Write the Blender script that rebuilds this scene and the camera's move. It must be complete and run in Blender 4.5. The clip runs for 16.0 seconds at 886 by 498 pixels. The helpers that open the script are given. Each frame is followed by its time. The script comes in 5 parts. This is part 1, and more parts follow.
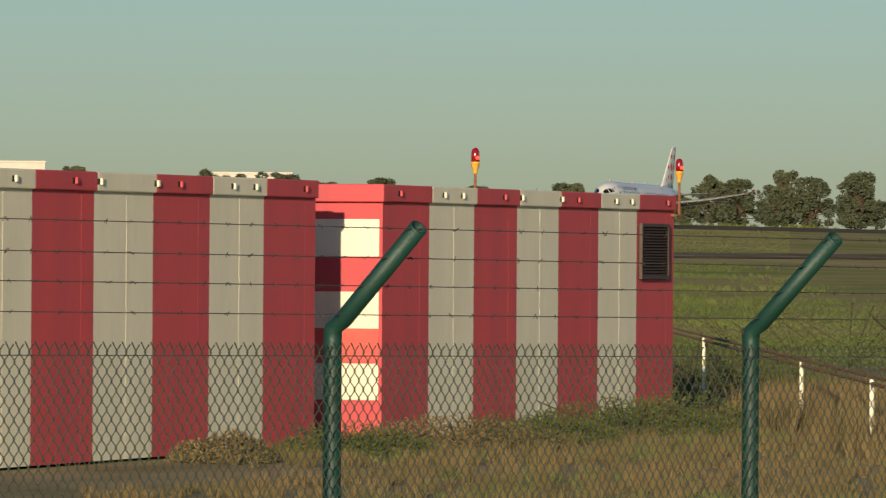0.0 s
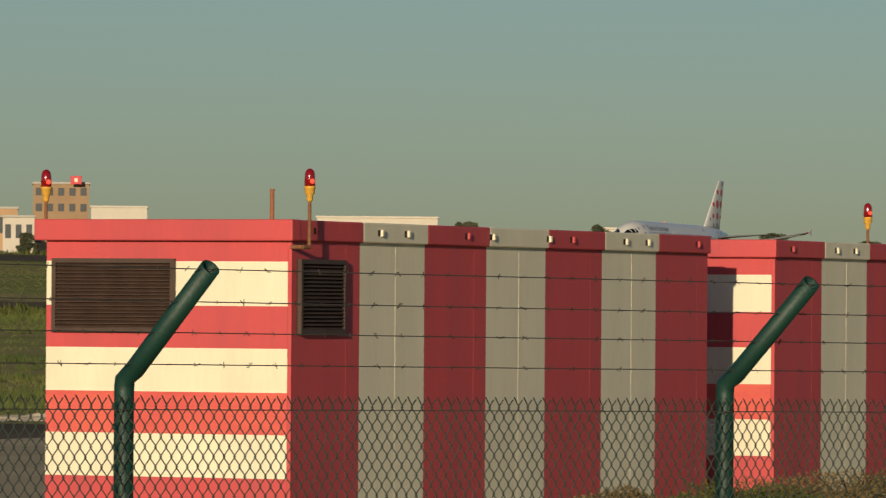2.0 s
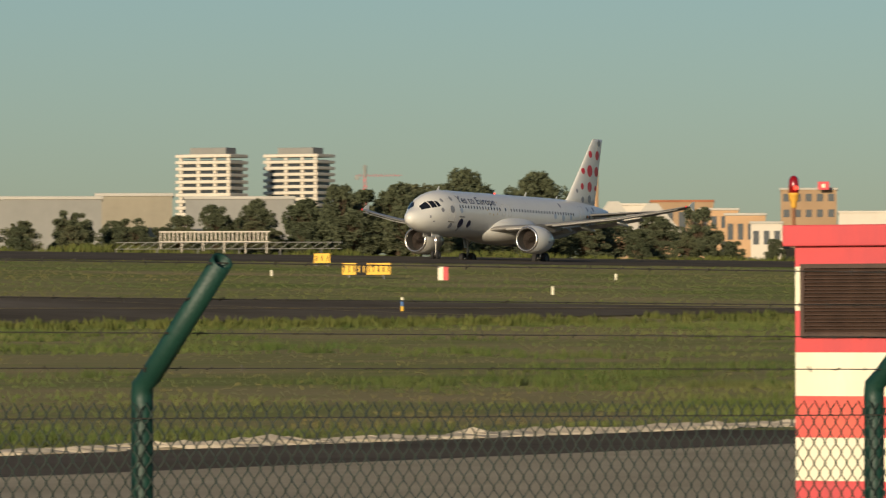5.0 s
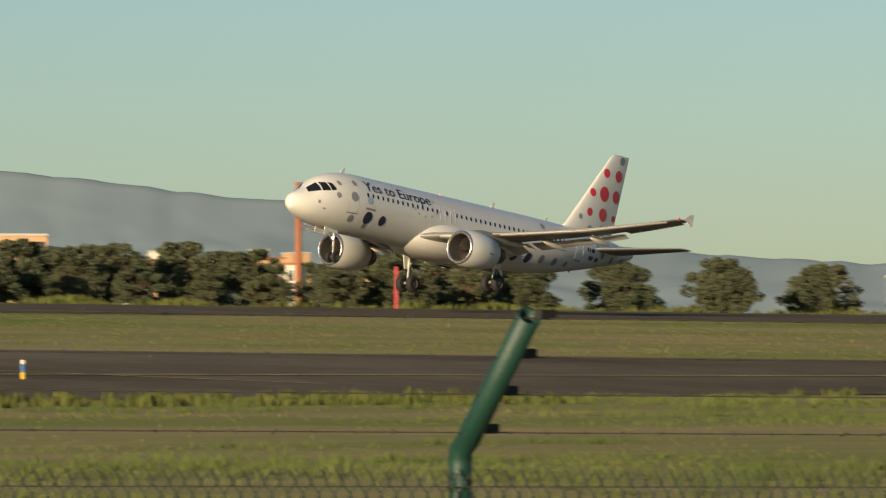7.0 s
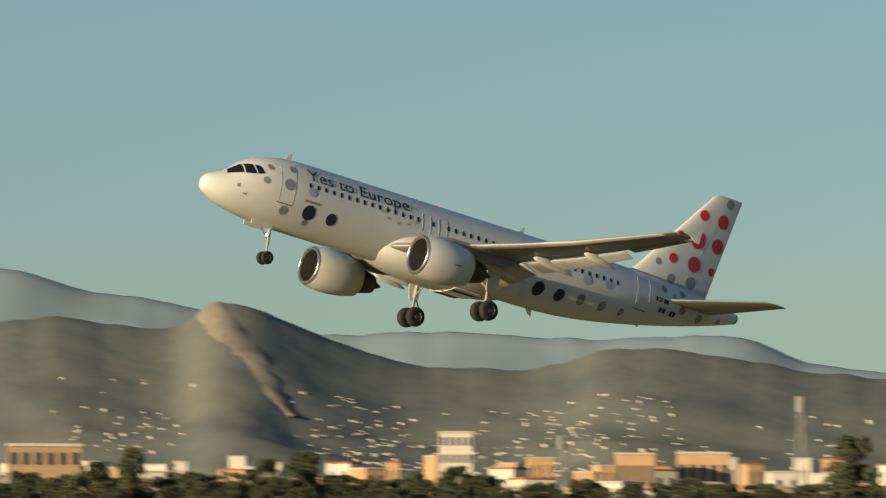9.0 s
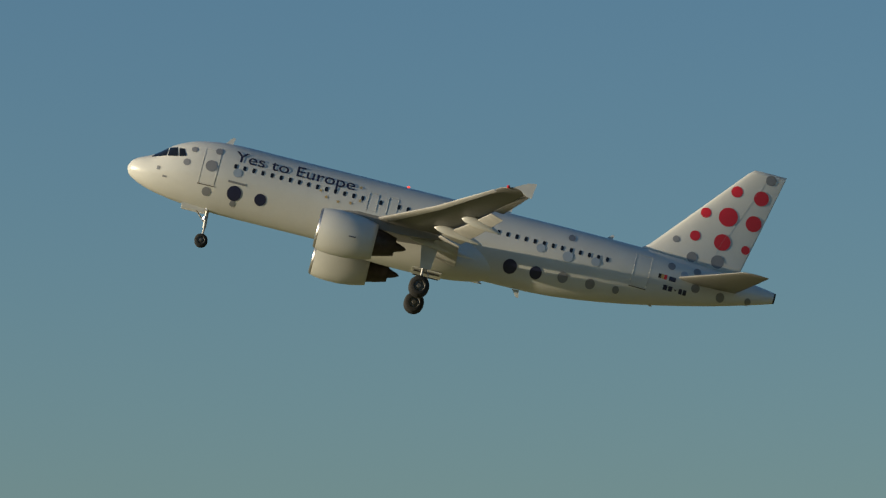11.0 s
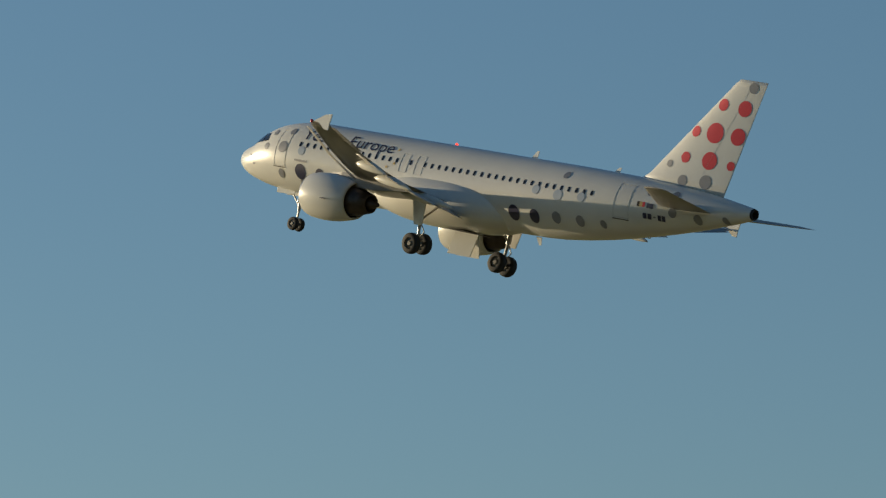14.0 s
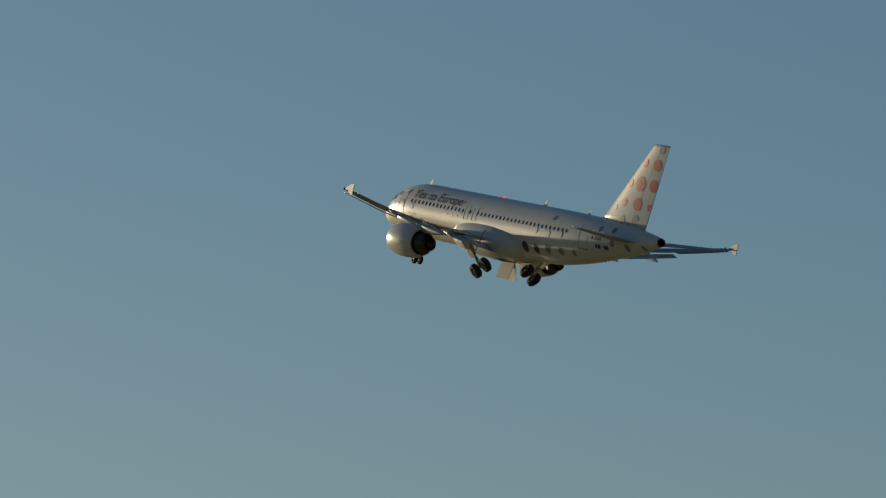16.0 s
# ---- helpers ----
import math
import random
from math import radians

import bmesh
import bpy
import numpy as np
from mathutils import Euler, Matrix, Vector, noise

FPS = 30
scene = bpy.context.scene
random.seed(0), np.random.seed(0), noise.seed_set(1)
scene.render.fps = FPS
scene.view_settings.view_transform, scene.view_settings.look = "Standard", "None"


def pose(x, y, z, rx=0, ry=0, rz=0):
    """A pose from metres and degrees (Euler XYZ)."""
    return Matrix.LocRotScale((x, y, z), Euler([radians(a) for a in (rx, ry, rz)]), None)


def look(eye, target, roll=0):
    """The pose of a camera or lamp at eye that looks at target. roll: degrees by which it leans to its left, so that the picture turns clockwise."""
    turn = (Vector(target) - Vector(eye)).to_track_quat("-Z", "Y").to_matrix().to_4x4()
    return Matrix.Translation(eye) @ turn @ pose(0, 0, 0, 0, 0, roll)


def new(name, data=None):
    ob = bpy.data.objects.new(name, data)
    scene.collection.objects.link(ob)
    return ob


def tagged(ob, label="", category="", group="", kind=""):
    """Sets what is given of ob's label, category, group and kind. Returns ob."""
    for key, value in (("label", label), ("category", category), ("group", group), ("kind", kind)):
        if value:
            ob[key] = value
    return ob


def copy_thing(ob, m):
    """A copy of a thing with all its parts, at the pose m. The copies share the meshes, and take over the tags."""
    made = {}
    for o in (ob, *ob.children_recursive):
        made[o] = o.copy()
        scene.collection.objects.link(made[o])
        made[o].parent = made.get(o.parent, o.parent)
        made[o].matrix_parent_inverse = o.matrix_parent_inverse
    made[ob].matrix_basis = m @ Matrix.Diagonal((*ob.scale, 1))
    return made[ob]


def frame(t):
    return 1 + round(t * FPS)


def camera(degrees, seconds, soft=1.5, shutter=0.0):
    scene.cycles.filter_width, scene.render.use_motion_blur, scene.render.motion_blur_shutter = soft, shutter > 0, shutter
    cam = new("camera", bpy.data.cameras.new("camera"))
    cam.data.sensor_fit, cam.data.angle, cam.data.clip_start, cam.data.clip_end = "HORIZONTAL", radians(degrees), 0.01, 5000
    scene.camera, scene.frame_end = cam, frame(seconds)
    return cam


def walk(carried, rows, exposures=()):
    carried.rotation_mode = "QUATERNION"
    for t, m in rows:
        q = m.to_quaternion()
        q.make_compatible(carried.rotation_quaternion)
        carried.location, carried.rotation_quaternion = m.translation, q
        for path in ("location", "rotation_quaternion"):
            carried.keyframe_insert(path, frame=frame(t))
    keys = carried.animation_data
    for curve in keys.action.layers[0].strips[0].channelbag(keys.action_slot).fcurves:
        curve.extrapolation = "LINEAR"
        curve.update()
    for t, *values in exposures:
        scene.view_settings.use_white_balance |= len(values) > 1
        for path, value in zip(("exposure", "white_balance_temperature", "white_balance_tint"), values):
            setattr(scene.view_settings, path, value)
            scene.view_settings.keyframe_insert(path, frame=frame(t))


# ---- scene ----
EYE = (0.0, 0.0, 2.4)


def view(yaw, pitch, roll):
    """Camera pose from its bearing (degrees from +x towards +y), pitch and roll."""
    a, b = radians(yaw), radians(pitch)
    way = Vector((math.cos(a) * math.cos(b), math.sin(a) * math.cos(b), math.sin(b)))
    return look(EYE, Vector(EYE) + 100 * way, roll)


cam = camera(8.4, 16.0, soft=1.25, shutter=0.18)
walk(cam, [
    (0.0, view(20.148, 0.082, 0.41)),
    (0.5, view(20.902, 0.060, 0.43)),
    (1.0, view(21.708, 0.121, 0.60)),
    (1.5, view(22.975, 0.403, 0.52)),
    (2.0, view(23.874, 0.583, 0.42)),
    (2.5, view(24.686, 0.558, 0.36)),
    (3.0, view(25.674, 0.542, 0.18)),
    (3.5, view(26.617, 0.534, 0.04)),
    (4.0, view(27.727, 0.670, -0.08)),
    (4.5, view(29.020, 0.684, -0.11)),
    (5.0, view(30.971, 0.622, -0.17)),
    (5.5, view(33.158, 0.575, -0.15)),
    (6.0, view(35.560, 0.633, -0.08)),
    (6.5, view(38.375, 0.862, -0.03)),
    (7.0, view(41.857, 1.281, -0.01)),
    (7.5, view(46.132, 1.848, -0.02)),
    (8.0, view(51.028, 2.429, -0.07)),
    (8.5, view(55.904, 2.789, 0.08)),
    (9.0, view(61.430, 3.467, 0.26)),
    (9.5, view(67.740, 4.210, 0.23)),
    (10.0, view(74.767, 4.875, 0.15)),
    (10.5, view(82.304, 5.404, 0.08)),
    (11.0, view(90.068, 5.814, 0.04)),
    (11.5, view(97.760, 6.170, 0.02)),
    (12.0, view(105.170, 6.575, -0.01)),
    (12.5, view(112.009, 7.146, 0.00)),
    (13.0, view(118.251, 7.177, -0.00)),
    (13.5, view(124.213, 8.176, -0.00)),
    (14.0, view(130.157, 9.054, -0.04)),
    (14.5, view(136.735, 9.453, -0.04)),
    (15.0, view(142.366, 9.047, -0.01)),
    (15.5, view(146.542, 8.906, 0.01)),
    (16.0, view(149.969, 8.594, 0.01)),
], exposures=[
    (0.0, 0.27, 5600, 7), (0.5, 0.22, 5600, 7), (1.5, -0.08, 5750, 7), (2.0, -0.2, 5800, 7), (3.0, -0.34, 5900, 8), (3.5, -0.36, 5900, 8), (4.5, -0.14, 5800, 9),
    (5.0, 0.17, 5700, 8), (7.5, 0.65, 6200, 8), (8.5, 0.63, 6150, 7), (9.0, 0.57, 6150, 6), (11.5, 0.19, 5350, 3), (12.5, 0.19, 5350, 3), (14.0, 0.28, 5850, 3), (15.0, 0.04, 6000, 3), (16.0, -0.28, 6000, 3),
])

# ---- light ----
SUN_EL = 10.5
SUN_AZ = 192.0  # bearing of the sun, degrees from +x towards +y
world = bpy.data.worlds.new("sky")
scene.world = world
world.use_nodes = True
wn = world.node_tree
sky = wn.nodes.new("ShaderNodeTexSky")
sky.sky_type, sky.sun_disc = "NISHITA", False
sky.sun_elevation, sky.sun_rotation = radians(SUN_EL), radians(90 - SUN_AZ)
sky.altitude, sky.air_density, sky.dust_density, sky.ozone_density = 10, 1.0, 0.55, 2.5
tc, lift = wn.nodes.new("ShaderNodeTexCoord"), wn.nodes.new("ShaderNodeVectorMath")
lift.operation = "ADD"
lift.inputs[1].default_value = (0, 0, 0.007)
wn.links.new(tc.outputs["Generated"], lift.inputs[0])
wn.links.new(lift.outputs[0], sky.inputs[0])
wn.links.new(sky.outputs[0], wn.nodes["Background"].inputs[0])
wn.nodes["Background"].inputs[1].default_value = 0.066
sun = new("sun", bpy.data.lights.new("sun", "SUN"))
sun.data.energy, sun.data.angle, sun.data.color = 5.0, radians(0.55), (1.0, 0.74, 0.45)
sa, sb = radians(SUN_AZ), radians(SUN_EL)
sun.matrix_world = look((300 * math.cos(sa) * math.cos(sb), 300 * math.sin(sa) * math.cos(sb), 300 * math.sin(sb)), (0, 0, 0))


# ---- materials ----
def mat(name, rgb, rough=0.6, metal=0.0, vary=0.15, scale=3.0, bump=0.0, bscale=40.0, second=None, rnd=0.0, coat=0.0, emit=0.0, streak=None, bdist=0.02):
    """Procedural surface: colour with two scales of variation, relief and, for pieces, a random shift."""
    m = bpy.data.materials.new(name)
    m.use_nodes = True
    nt = m.node_tree
    b = nt.nodes["Principled BSDF"]
    b.inputs["Roughness"].default_value, b.inputs["Metallic"].default_value = rough, metal
    b.inputs["Specular IOR Level"].default_value = 0.0 if rough >= 0.9 else 0.1 if rough >= 0.84 else 0.5
    b.inputs["Coat Weight"].default_value = coat
    co = nt.nodes.new("ShaderNodeTexCoord")
    mp = nt.nodes.new("ShaderNodeMapping")
    nt.links.new(co.outputs["Object"], mp.inputs[0])
    if streak:
        mp.inputs["Scale"].default_value = streak
    n1, n2 = nt.nodes.new("ShaderNodeTexNoise"), nt.nodes.new("ShaderNodeTexNoise")
    n1.inputs["Scale"].default_value, n2.inputs["Scale"].default_value = scale, scale * 9
    n1.inputs["Detail"].default_value = n2.inputs["Detail"].default_value = 5
    for n in (n1, n2):
        nt.links.new(mp.outputs[0], n.inputs[0])
    add = nt.nodes.new("ShaderNodeMath")
    add.operation = "MULTIPLY_ADD"
    add.inputs[1].default_value = 0.4
    nt.links.new(n2.outputs[0], add.inputs[0])
    nt.links.new(n1.outputs[0], add.inputs[2])
    ramp = nt.nodes.new("ShaderNodeMapRange")
    ramp.inputs[1].default_value, ramp.inputs[2].default_value = 0.45, 0.95
    nt.links.new(add.outputs[0], ramp.inputs[0])
    fac = ramp.outputs[0]
    if rnd:
        oi = nt.nodes.new("ShaderNodeObjectInfo")
        a2 = nt.nodes.new("ShaderNodeMath")
        a2.operation = "MULTIPLY_ADD"
        a2.inputs[1].default_value = rnd
        nt.links.new(oi.outputs["Random"], a2.inputs[0])
        nt.links.new(fac, a2.inputs[2])
        fac = a2.outputs[0]
    mix = nt.nodes.new("ShaderNodeMix")
    mix.data_type = "RGBA"
    other = second or tuple(c * (1 - vary * 2) for c in rgb)
    mix.inputs["A"].default_value, mix.inputs["B"].default_value = (*rgb, 1), (*other, 1)
    nt.links.new(fac, mix.inputs["Factor"])
    nt.links.new(mix.outputs["Result"], b.inputs["Base Color"])
    if emit:
        b.inputs["Emission Color"].default_value, b.inputs["Emission Strength"].default_value = (*rgb, 1), emit
    if bump:
        bn, bt = nt.nodes.new("ShaderNodeBump"), nt.nodes.new("ShaderNodeTexNoise")
        bt.inputs["Scale"].default_value = bscale
        nt.links.new(mp.outputs[0], bt.inputs[0])
        bn.inputs["Strength"].default_value, bn.inputs["Distance"].default_value = bump, bdist
        nt.links.new(bt.outputs[0], bn.inputs["Height"])
        nt.links.new(bn.outputs[0], b.inputs["Normal"])
    return m


M_GRASS = mat("grass_ground", (0.165, 0.215, 0.056), 0.95, vary=0.3, scale=0.10, bump=0.5, bscale=1.5, second=(0.38, 0.29, 0.165), streak=(0.3, 1, 1))
M_FIELD = mat("meadow_blades", (0.085, 0.135, 0.030), 0.9, second=(0.155, 0.16, 0.058), scale=0.13, rnd=0.1, streak=(0.4, 1, 1))
M_WEED = mat("lush_weed_leaves", (0.068, 0.112, 0.028), 0.9, second=(0.115, 0.125, 0.045), scale=0.3)
M_STRAW = mat("yellow_green_grass", (0.10, 0.135, 0.033), 0.9, second=(0.19, 0.155, 0.065), scale=0.05, streak=(0.25, 1, 1))
M_VERGE = mat("dry_verge_soil", (0.38, 0.30, 0.185), 0.95, second=(0.19, 0.165, 0.08), scale=0.55, bump=0.6, bscale=5, streak=(0.5, 1, 1))
M_DRY = mat("dry_grass", (0.23, 0.16, 0.075), 0.9, second=(0.11, 0.10, 0.04), scale=0.45)
M_SHRUB = mat("shrub_leaves", (0.06, 0.085, 0.02), 0.85, second=(0.12, 0.12, 0.035), scale=1.2)
M_ASPHALT = mat("asphalt", (0.155, 0.134, 0.104), 0.9, vary=0.2, scale=0.12, bump=0.3, bscale=20)
M_TAXI = mat("taxiway_asphalt", (0.19, 0.163, 0.124), 0.9, vary=0.25, scale=0.07, bump=0.3, bscale=20)
M_ROAD = mat("pale_concrete_road", (0.50, 0.425, 0.29), 0.92, vary=0.15, scale=0.25, bump=0.3, bscale=25)
M_KERB = mat("whitewashed_kerb", (0.46, 0.41, 0.32), 0.85, vary=0.2, scale=1.0)
M_LINE = mat("faded_yellow_line", (0.5, 0.36, 0.10), 0.8, vary=0.25, scale=0.3)
M_RED = mat("sunfaded_red_paint", (0.57, 0.070, 0.073), 0.62, second=(0.45, 0.065, 0.075), vary=0.12, scale=1.3, bump=0.08, bscale=60, streak=(1.6, 1.6, 0.35))
M_CREAM = mat("cream_white_paint", (0.83, 0.78, 0.585), 0.6, vary=0.07, scale=1.5, bump=0.06, bscale=60, streak=(1.6, 1.6, 0.35))
M_WORN = mat("worn_orange_red_paint", (0.67, 0.125, 0.085), 0.7, second=(0.56, 0.075, 0.075), scale=1.1, streak=(1, 1, 3))
M_GRILLE = mat("dark_brown_louvre", (0.075, 0.045, 0.032), 0.55, vary=0.2, scale=6)
# black parts; on vent, parapet and gear bay sheets it paints shade
M_BLACK = mat("black_parts_and_void_shade", (0.012, 0.011, 0.01), 0.8, vary=0.1)
M_GREEN = mat("green_coated_steel", (0.006, 0.042, 0.03), 0.55, vary=0.12, scale=8, bump=0.1, bscale=90)
M_WIRE = mat("galvanised_wire", (0.10, 0.09, 0.075), 0.6, 0.5, vary=0.2, scale=20)
M_MESH = mat("green_coated_wire", (0.02, 0.036, 0.028), 0.6, vary=0.2, scale=20)
M_LENS = mat("red_lamp_lens", (0.22, 0.004, 0.004), 0.12, vary=0.05, coat=0.6, emit=0.01)
M_GLOW = mat("glowing_red_lamp", (1.0, 0.06, 0.03), 0.3, emit=1.6)
M_TAXILIGHT = mat("landing_light_glow", (1.0, 0.86, 0.8), 0.3, emit=5.0)
M_YELLOW = mat("yellow_lamp_base", (0.75, 0.42, 0.05), 0.5, vary=0.1, scale=20)
M_RUST = mat("rusty_conduit", (0.27, 0.12, 0.05), 0.8, vary=0.25, scale=25)
M_PLANE = mat("white_aircraft_paint", (0.65, 0.648, 0.605), 0.30, vary=0.035, scale=0.8, coat=0.25)
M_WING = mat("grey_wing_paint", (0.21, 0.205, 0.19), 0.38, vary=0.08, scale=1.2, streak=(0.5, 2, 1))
M_SLAT = mat("pale_slat_paint", (0.5, 0.49, 0.46), 0.35, vary=0.08, scale=2)
M_RIM = mat("dirty_wheel_metal", (0.13, 0.125, 0.115), 0.5, 0.4, vary=0.25, scale=8)
M_METAL = mat("polished_aluminium", (0.62, 0.6, 0.57), 0.25, 0.9, vary=0.08, scale=4)
M_DARKMETAL = mat("heat_stained_metal", (0.085, 0.07, 0.06), 0.45, 0.7, vary=0.2, scale=4)
M_STEEL = mat("landing_gear_steel", (0.42, 0.41, 0.38), 0.4, 0.4, vary=0.2, scale=8)
M_TYRE = mat("black_rubber", (0.018, 0.018, 0.018), 0.8, vary=0.15, scale=10)
M_PANE = mat("dark_cabin_glass", (0.012, 0.013, 0.016), 0.12, vary=0.05, coat=0.5)
M_NAVY = mat("navy_livery", (0.022, 0.026, 0.065), 0.35, vary=0.05)
M_GREY = mat("grey_livery", (0.23, 0.235, 0.25), 0.35, vary=0.05)
M_PALE = mat("pale_blue_livery", (0.36, 0.42, 0.5), 0.35, vary=0.05)
M_DOT = mat("red_livery", (0.55, 0.02, 0.035), 0.35, vary=0.05)
M_GOLD = mat("gold_livery", (0.5, 0.36, 0.12), 0.4, vary=0.05)
M_SEAM = mat("panel_seam", (0.46, 0.455, 0.43), 0.6, vary=0.1)
M_BARK = mat("bark", (0.10, 0.075, 0.05), 0.9, vary=0.2, scale=4)
M_LEAF = mat("tree_leaves", (0.066, 0.082, 0.048), 0.9, second=(0.098, 0.108, 0.062), scale=0.35, rnd=0.35)
M_LEAF2 = mat("olive_leaves", (0.08, 0.094, 0.053), 0.9, second=(0.115, 0.118, 0.066), scale=0.4, rnd=0.4)
M_WALLW = mat("white_render_wall", (0.62, 0.57, 0.48), 0.85, vary=0.06, scale=0.2, rnd=0.25)
M_WALLO = mat("ochre_render_wall", (0.52, 0.34, 0.19), 0.85, vary=0.1, scale=0.2, rnd=0.3)
M_WALLB = mat("brown_brick_wall", (0.36, 0.25, 0.15), 0.85, vary=0.1, scale=0.2)
M_WALLG = mat("grey_metal_wall", (0.25, 0.25, 0.23), 0.7, vary=0.1, scale=0.1, rnd=0.3)
M_HALL = mat("weathered_hall_cladding", (0.29, 0.26, 0.19), 0.75, vary=0.12, scale=0.1)
M_ROOF = mat("pale_roof", (0.45, 0.43, 0.38), 0.7, vary=0.1, scale=0.1)
M_TILE = mat("terracotta_roof", (0.36, 0.15, 0.08), 0.85, vary=0.15, scale=0.4)
M_WINDOW = mat("window_glass", (0.05, 0.06, 0.07), 0.25, vary=0.1)
M_SIGN = mat("yellow_sign_face", (0.8, 0.48, 0.02), 0.5, vary=0.05)
M_HILL = mat("scrub_hillside", (0.12, 0.145, 0.135), 1.0, second=(0.20, 0.20, 0.17), scale=0.012, bump=0.2, bscale=0.05, bdist=4.0)
M_ROCK = mat("pale_rock_face", (0.31, 0.265, 0.205), 1.0, second=(0.19, 0.18, 0.15), scale=0.02, bump=0.3, bscale=0.05, bdist=5.0)
# blue-grey of distant haze is mixed into this ridge's base colour
M_HILLFAR = mat("haze_tinted_hillside", (0.215, 0.28, 0.31), 1.0, second=(0.24, 0.30, 0.325), scale=0.004)


# ---- helpers of this scene ----
def part(name, bm, material, parent=None, label="", smooth=False):
    """Links a bmesh as one mesh object under a thing or a part."""
    me = bpy.data.meshes.new(name)
    bm.to_mesh(me)
    bm.free()
    for q in (material if isinstance(material, (list, tuple)) else [material]):
        me.materials.append(q)
    if smooth:
        me.polygons.foreach_set("use_smooth", [True] * len(me.polygons))
    ob = new(name, me)
    ob.parent = parent
    if label:
        ob["label"] = label
    return ob


def share(name, me, parent, m=None):
    ob = new(name, me)
    ob.parent = parent
    if m is not None:
        ob.matrix_basis = m
    return ob


def thing(name, label, category, m=None, group="", kind=""):
    ob = new(name)
    if m is not None:
        ob.matrix_basis = m
    return tagged(ob, label, category, group, kind)


def box(bm, x0, y0, z0, x1, y1, z1, bevel=0.0, mi=0):
    """Adds a box between two corners."""
    got = bmesh.ops.create_cube(bm, size=1, matrix=Matrix.LocRotScale(((x0 + x1) / 2, (y0 + y1) / 2, (z0 + z1) / 2), None, (abs(x1 - x0), abs(y1 - y0), abs(z1 - z0))))
    vs = got["verts"]
    fs = {f for v in vs for f in v.link_faces}
    for f in fs:
        f.material_index = mi
    if bevel:
        es = list({e for v in vs for e in v.link_edges})
        for f in bmesh.ops.bevel(bm, geom=es, offset=bevel, segments=2, affect="EDGES", profile=0.5)["faces"]:
            f.material_index = mi
    return bm


def tube(bm, a, b, r0, r1=None, n=12, caps=True):
    """Adds a tapered tube from a to b."""
    a, b = Vector(a), Vector(b)
    r1 = r0 if r1 is None else r1
    q = (b - a).to_track_quat("Z", "Y").to_matrix()
    rings = []
    for c, r in ((a, r0), (b, r1)):
        rings.append([bm.verts.new(c + q @ Vector((r * math.cos(6.28318 * k / n), r * math.sin(6.28318 * k / n), 0))) for k in range(n)])
    for k in range(n):
        bm.faces.new((rings[0][k], rings[0][(k + 1) % n], rings[1][(k + 1) % n], rings[1][k]))
    if caps:
        bm.faces.new(rings[0][::-1])
        bm.faces.new(rings[1])
    return bm


def loft(bm, rings, close=True, cap0=False, cap1=False, mi=0):
    vs = [[bm.verts.new(p) for p in r] for r in rings]
    n = len(rings[0])
    for i in range(len(vs) - 1):
        for k in range(n if close else n - 1):
            f = bm.faces.new((vs[i][k], vs[i][(k + 1) % n], vs[i + 1][(k + 1) % n], vs[i + 1][k]))
            f.material_index = mi
    if cap0:
        bm.faces.new(vs[0][::-1])
    if cap1:
        bm.faces.new(vs[-1])
    return bm


def table(x, xs, ys):
    """Smooth interpolation in a short table."""
    x = min(max(x, xs[0]), xs[-1])
    i = max(k for k in range(len(xs)) if xs[k] <= x)
    if i == len(xs) - 1:
        return ys[-1]
    t = (x - xs[i]) / (xs[i + 1] - xs[i])
    m0 = (ys[i + 1] - ys[i - 1]) / (xs[i + 1] - xs[i - 1]) if i else (ys[1] - ys[0]) / (xs[1] - xs[0])
    m1 = (ys[i + 2] - ys[i]) / (xs[i + 2] - xs[i]) if i + 2 < len(xs) else (ys[-1] - ys[-2]) / (xs[-1] - xs[-2])
    h = xs[i + 1] - xs[i]
    return (2 * t**3 - 3 * t**2 + 1) * ys[i] + (t**3 - 2 * t**2 + t) * h * m0 + (3 * t**2 - 2 * t**3) * ys[i + 1] + (t**3 - t**2) * h * m1


def at(az, r, z=0.0):
    """Place at a bearing and a distance from the viewpoint."""
    return Vector((r * math.cos(radians(az)), r * math.sin(radians(az)), z))


# ---- ground ----
GY = [-4500, -200, 0, 30, 56, 70, 150, 172, 254, 300, 340, 420, 4800]
GZ = [0, 0, 0.0, 0.2, 0.2, 0.35, 2.0, 3.3, 6.55, 7.95, 8.3, 8.6, 8.6]


def ground_z(y):
    return float(np.interp(y, GY, GZ))


def ground_sheet():
    bm = bmesh.new()
    xs = [-4500, -2000, -1000, -500, -250, -100, -50, 0, 25, 50, 75, 100, 150, 200, 300, 400, 500, 600, 800, 1000, 1400, 2000, 3000, 4500]
    grid = [[bm.verts.new((x, y, ground_z(y))) for y in GY] for x in xs]
    for i in range(len(xs) - 1):
        for j in range(len(GY) - 1):
            bm.faces.new((grid[i][j], grid[i + 1][j], grid[i + 1][j + 1], grid[i][j + 1]))
    return tagged(part("ground", bm, M_GRASS), "uneven green and dry airfield grass rising to the runway", "ground", kind="structure")


def strip(name, y0, y1, material, label, x0=-1500, x1=2500, up=0.02, category="road"):
    bm = bmesh.new()
    ys = [y0] + [y for y in GY if y0 < y < y1] + [y1]
    xs = list(range(x0, x1 + 1, 100))
    for i in range(len(xs) - 1):
        for j in range(len(ys) - 1):
            bm.faces.new([bm.verts.new((x, y, ground_z(y) + up)) for x, y in ((xs[i], ys[j]), (xs[i + 1], ys[j]), (xs[i + 1], ys[j + 1]), (xs[i], ys[j + 1]))])
    return tagged(part(name, bm, material), label, category, kind="structure")


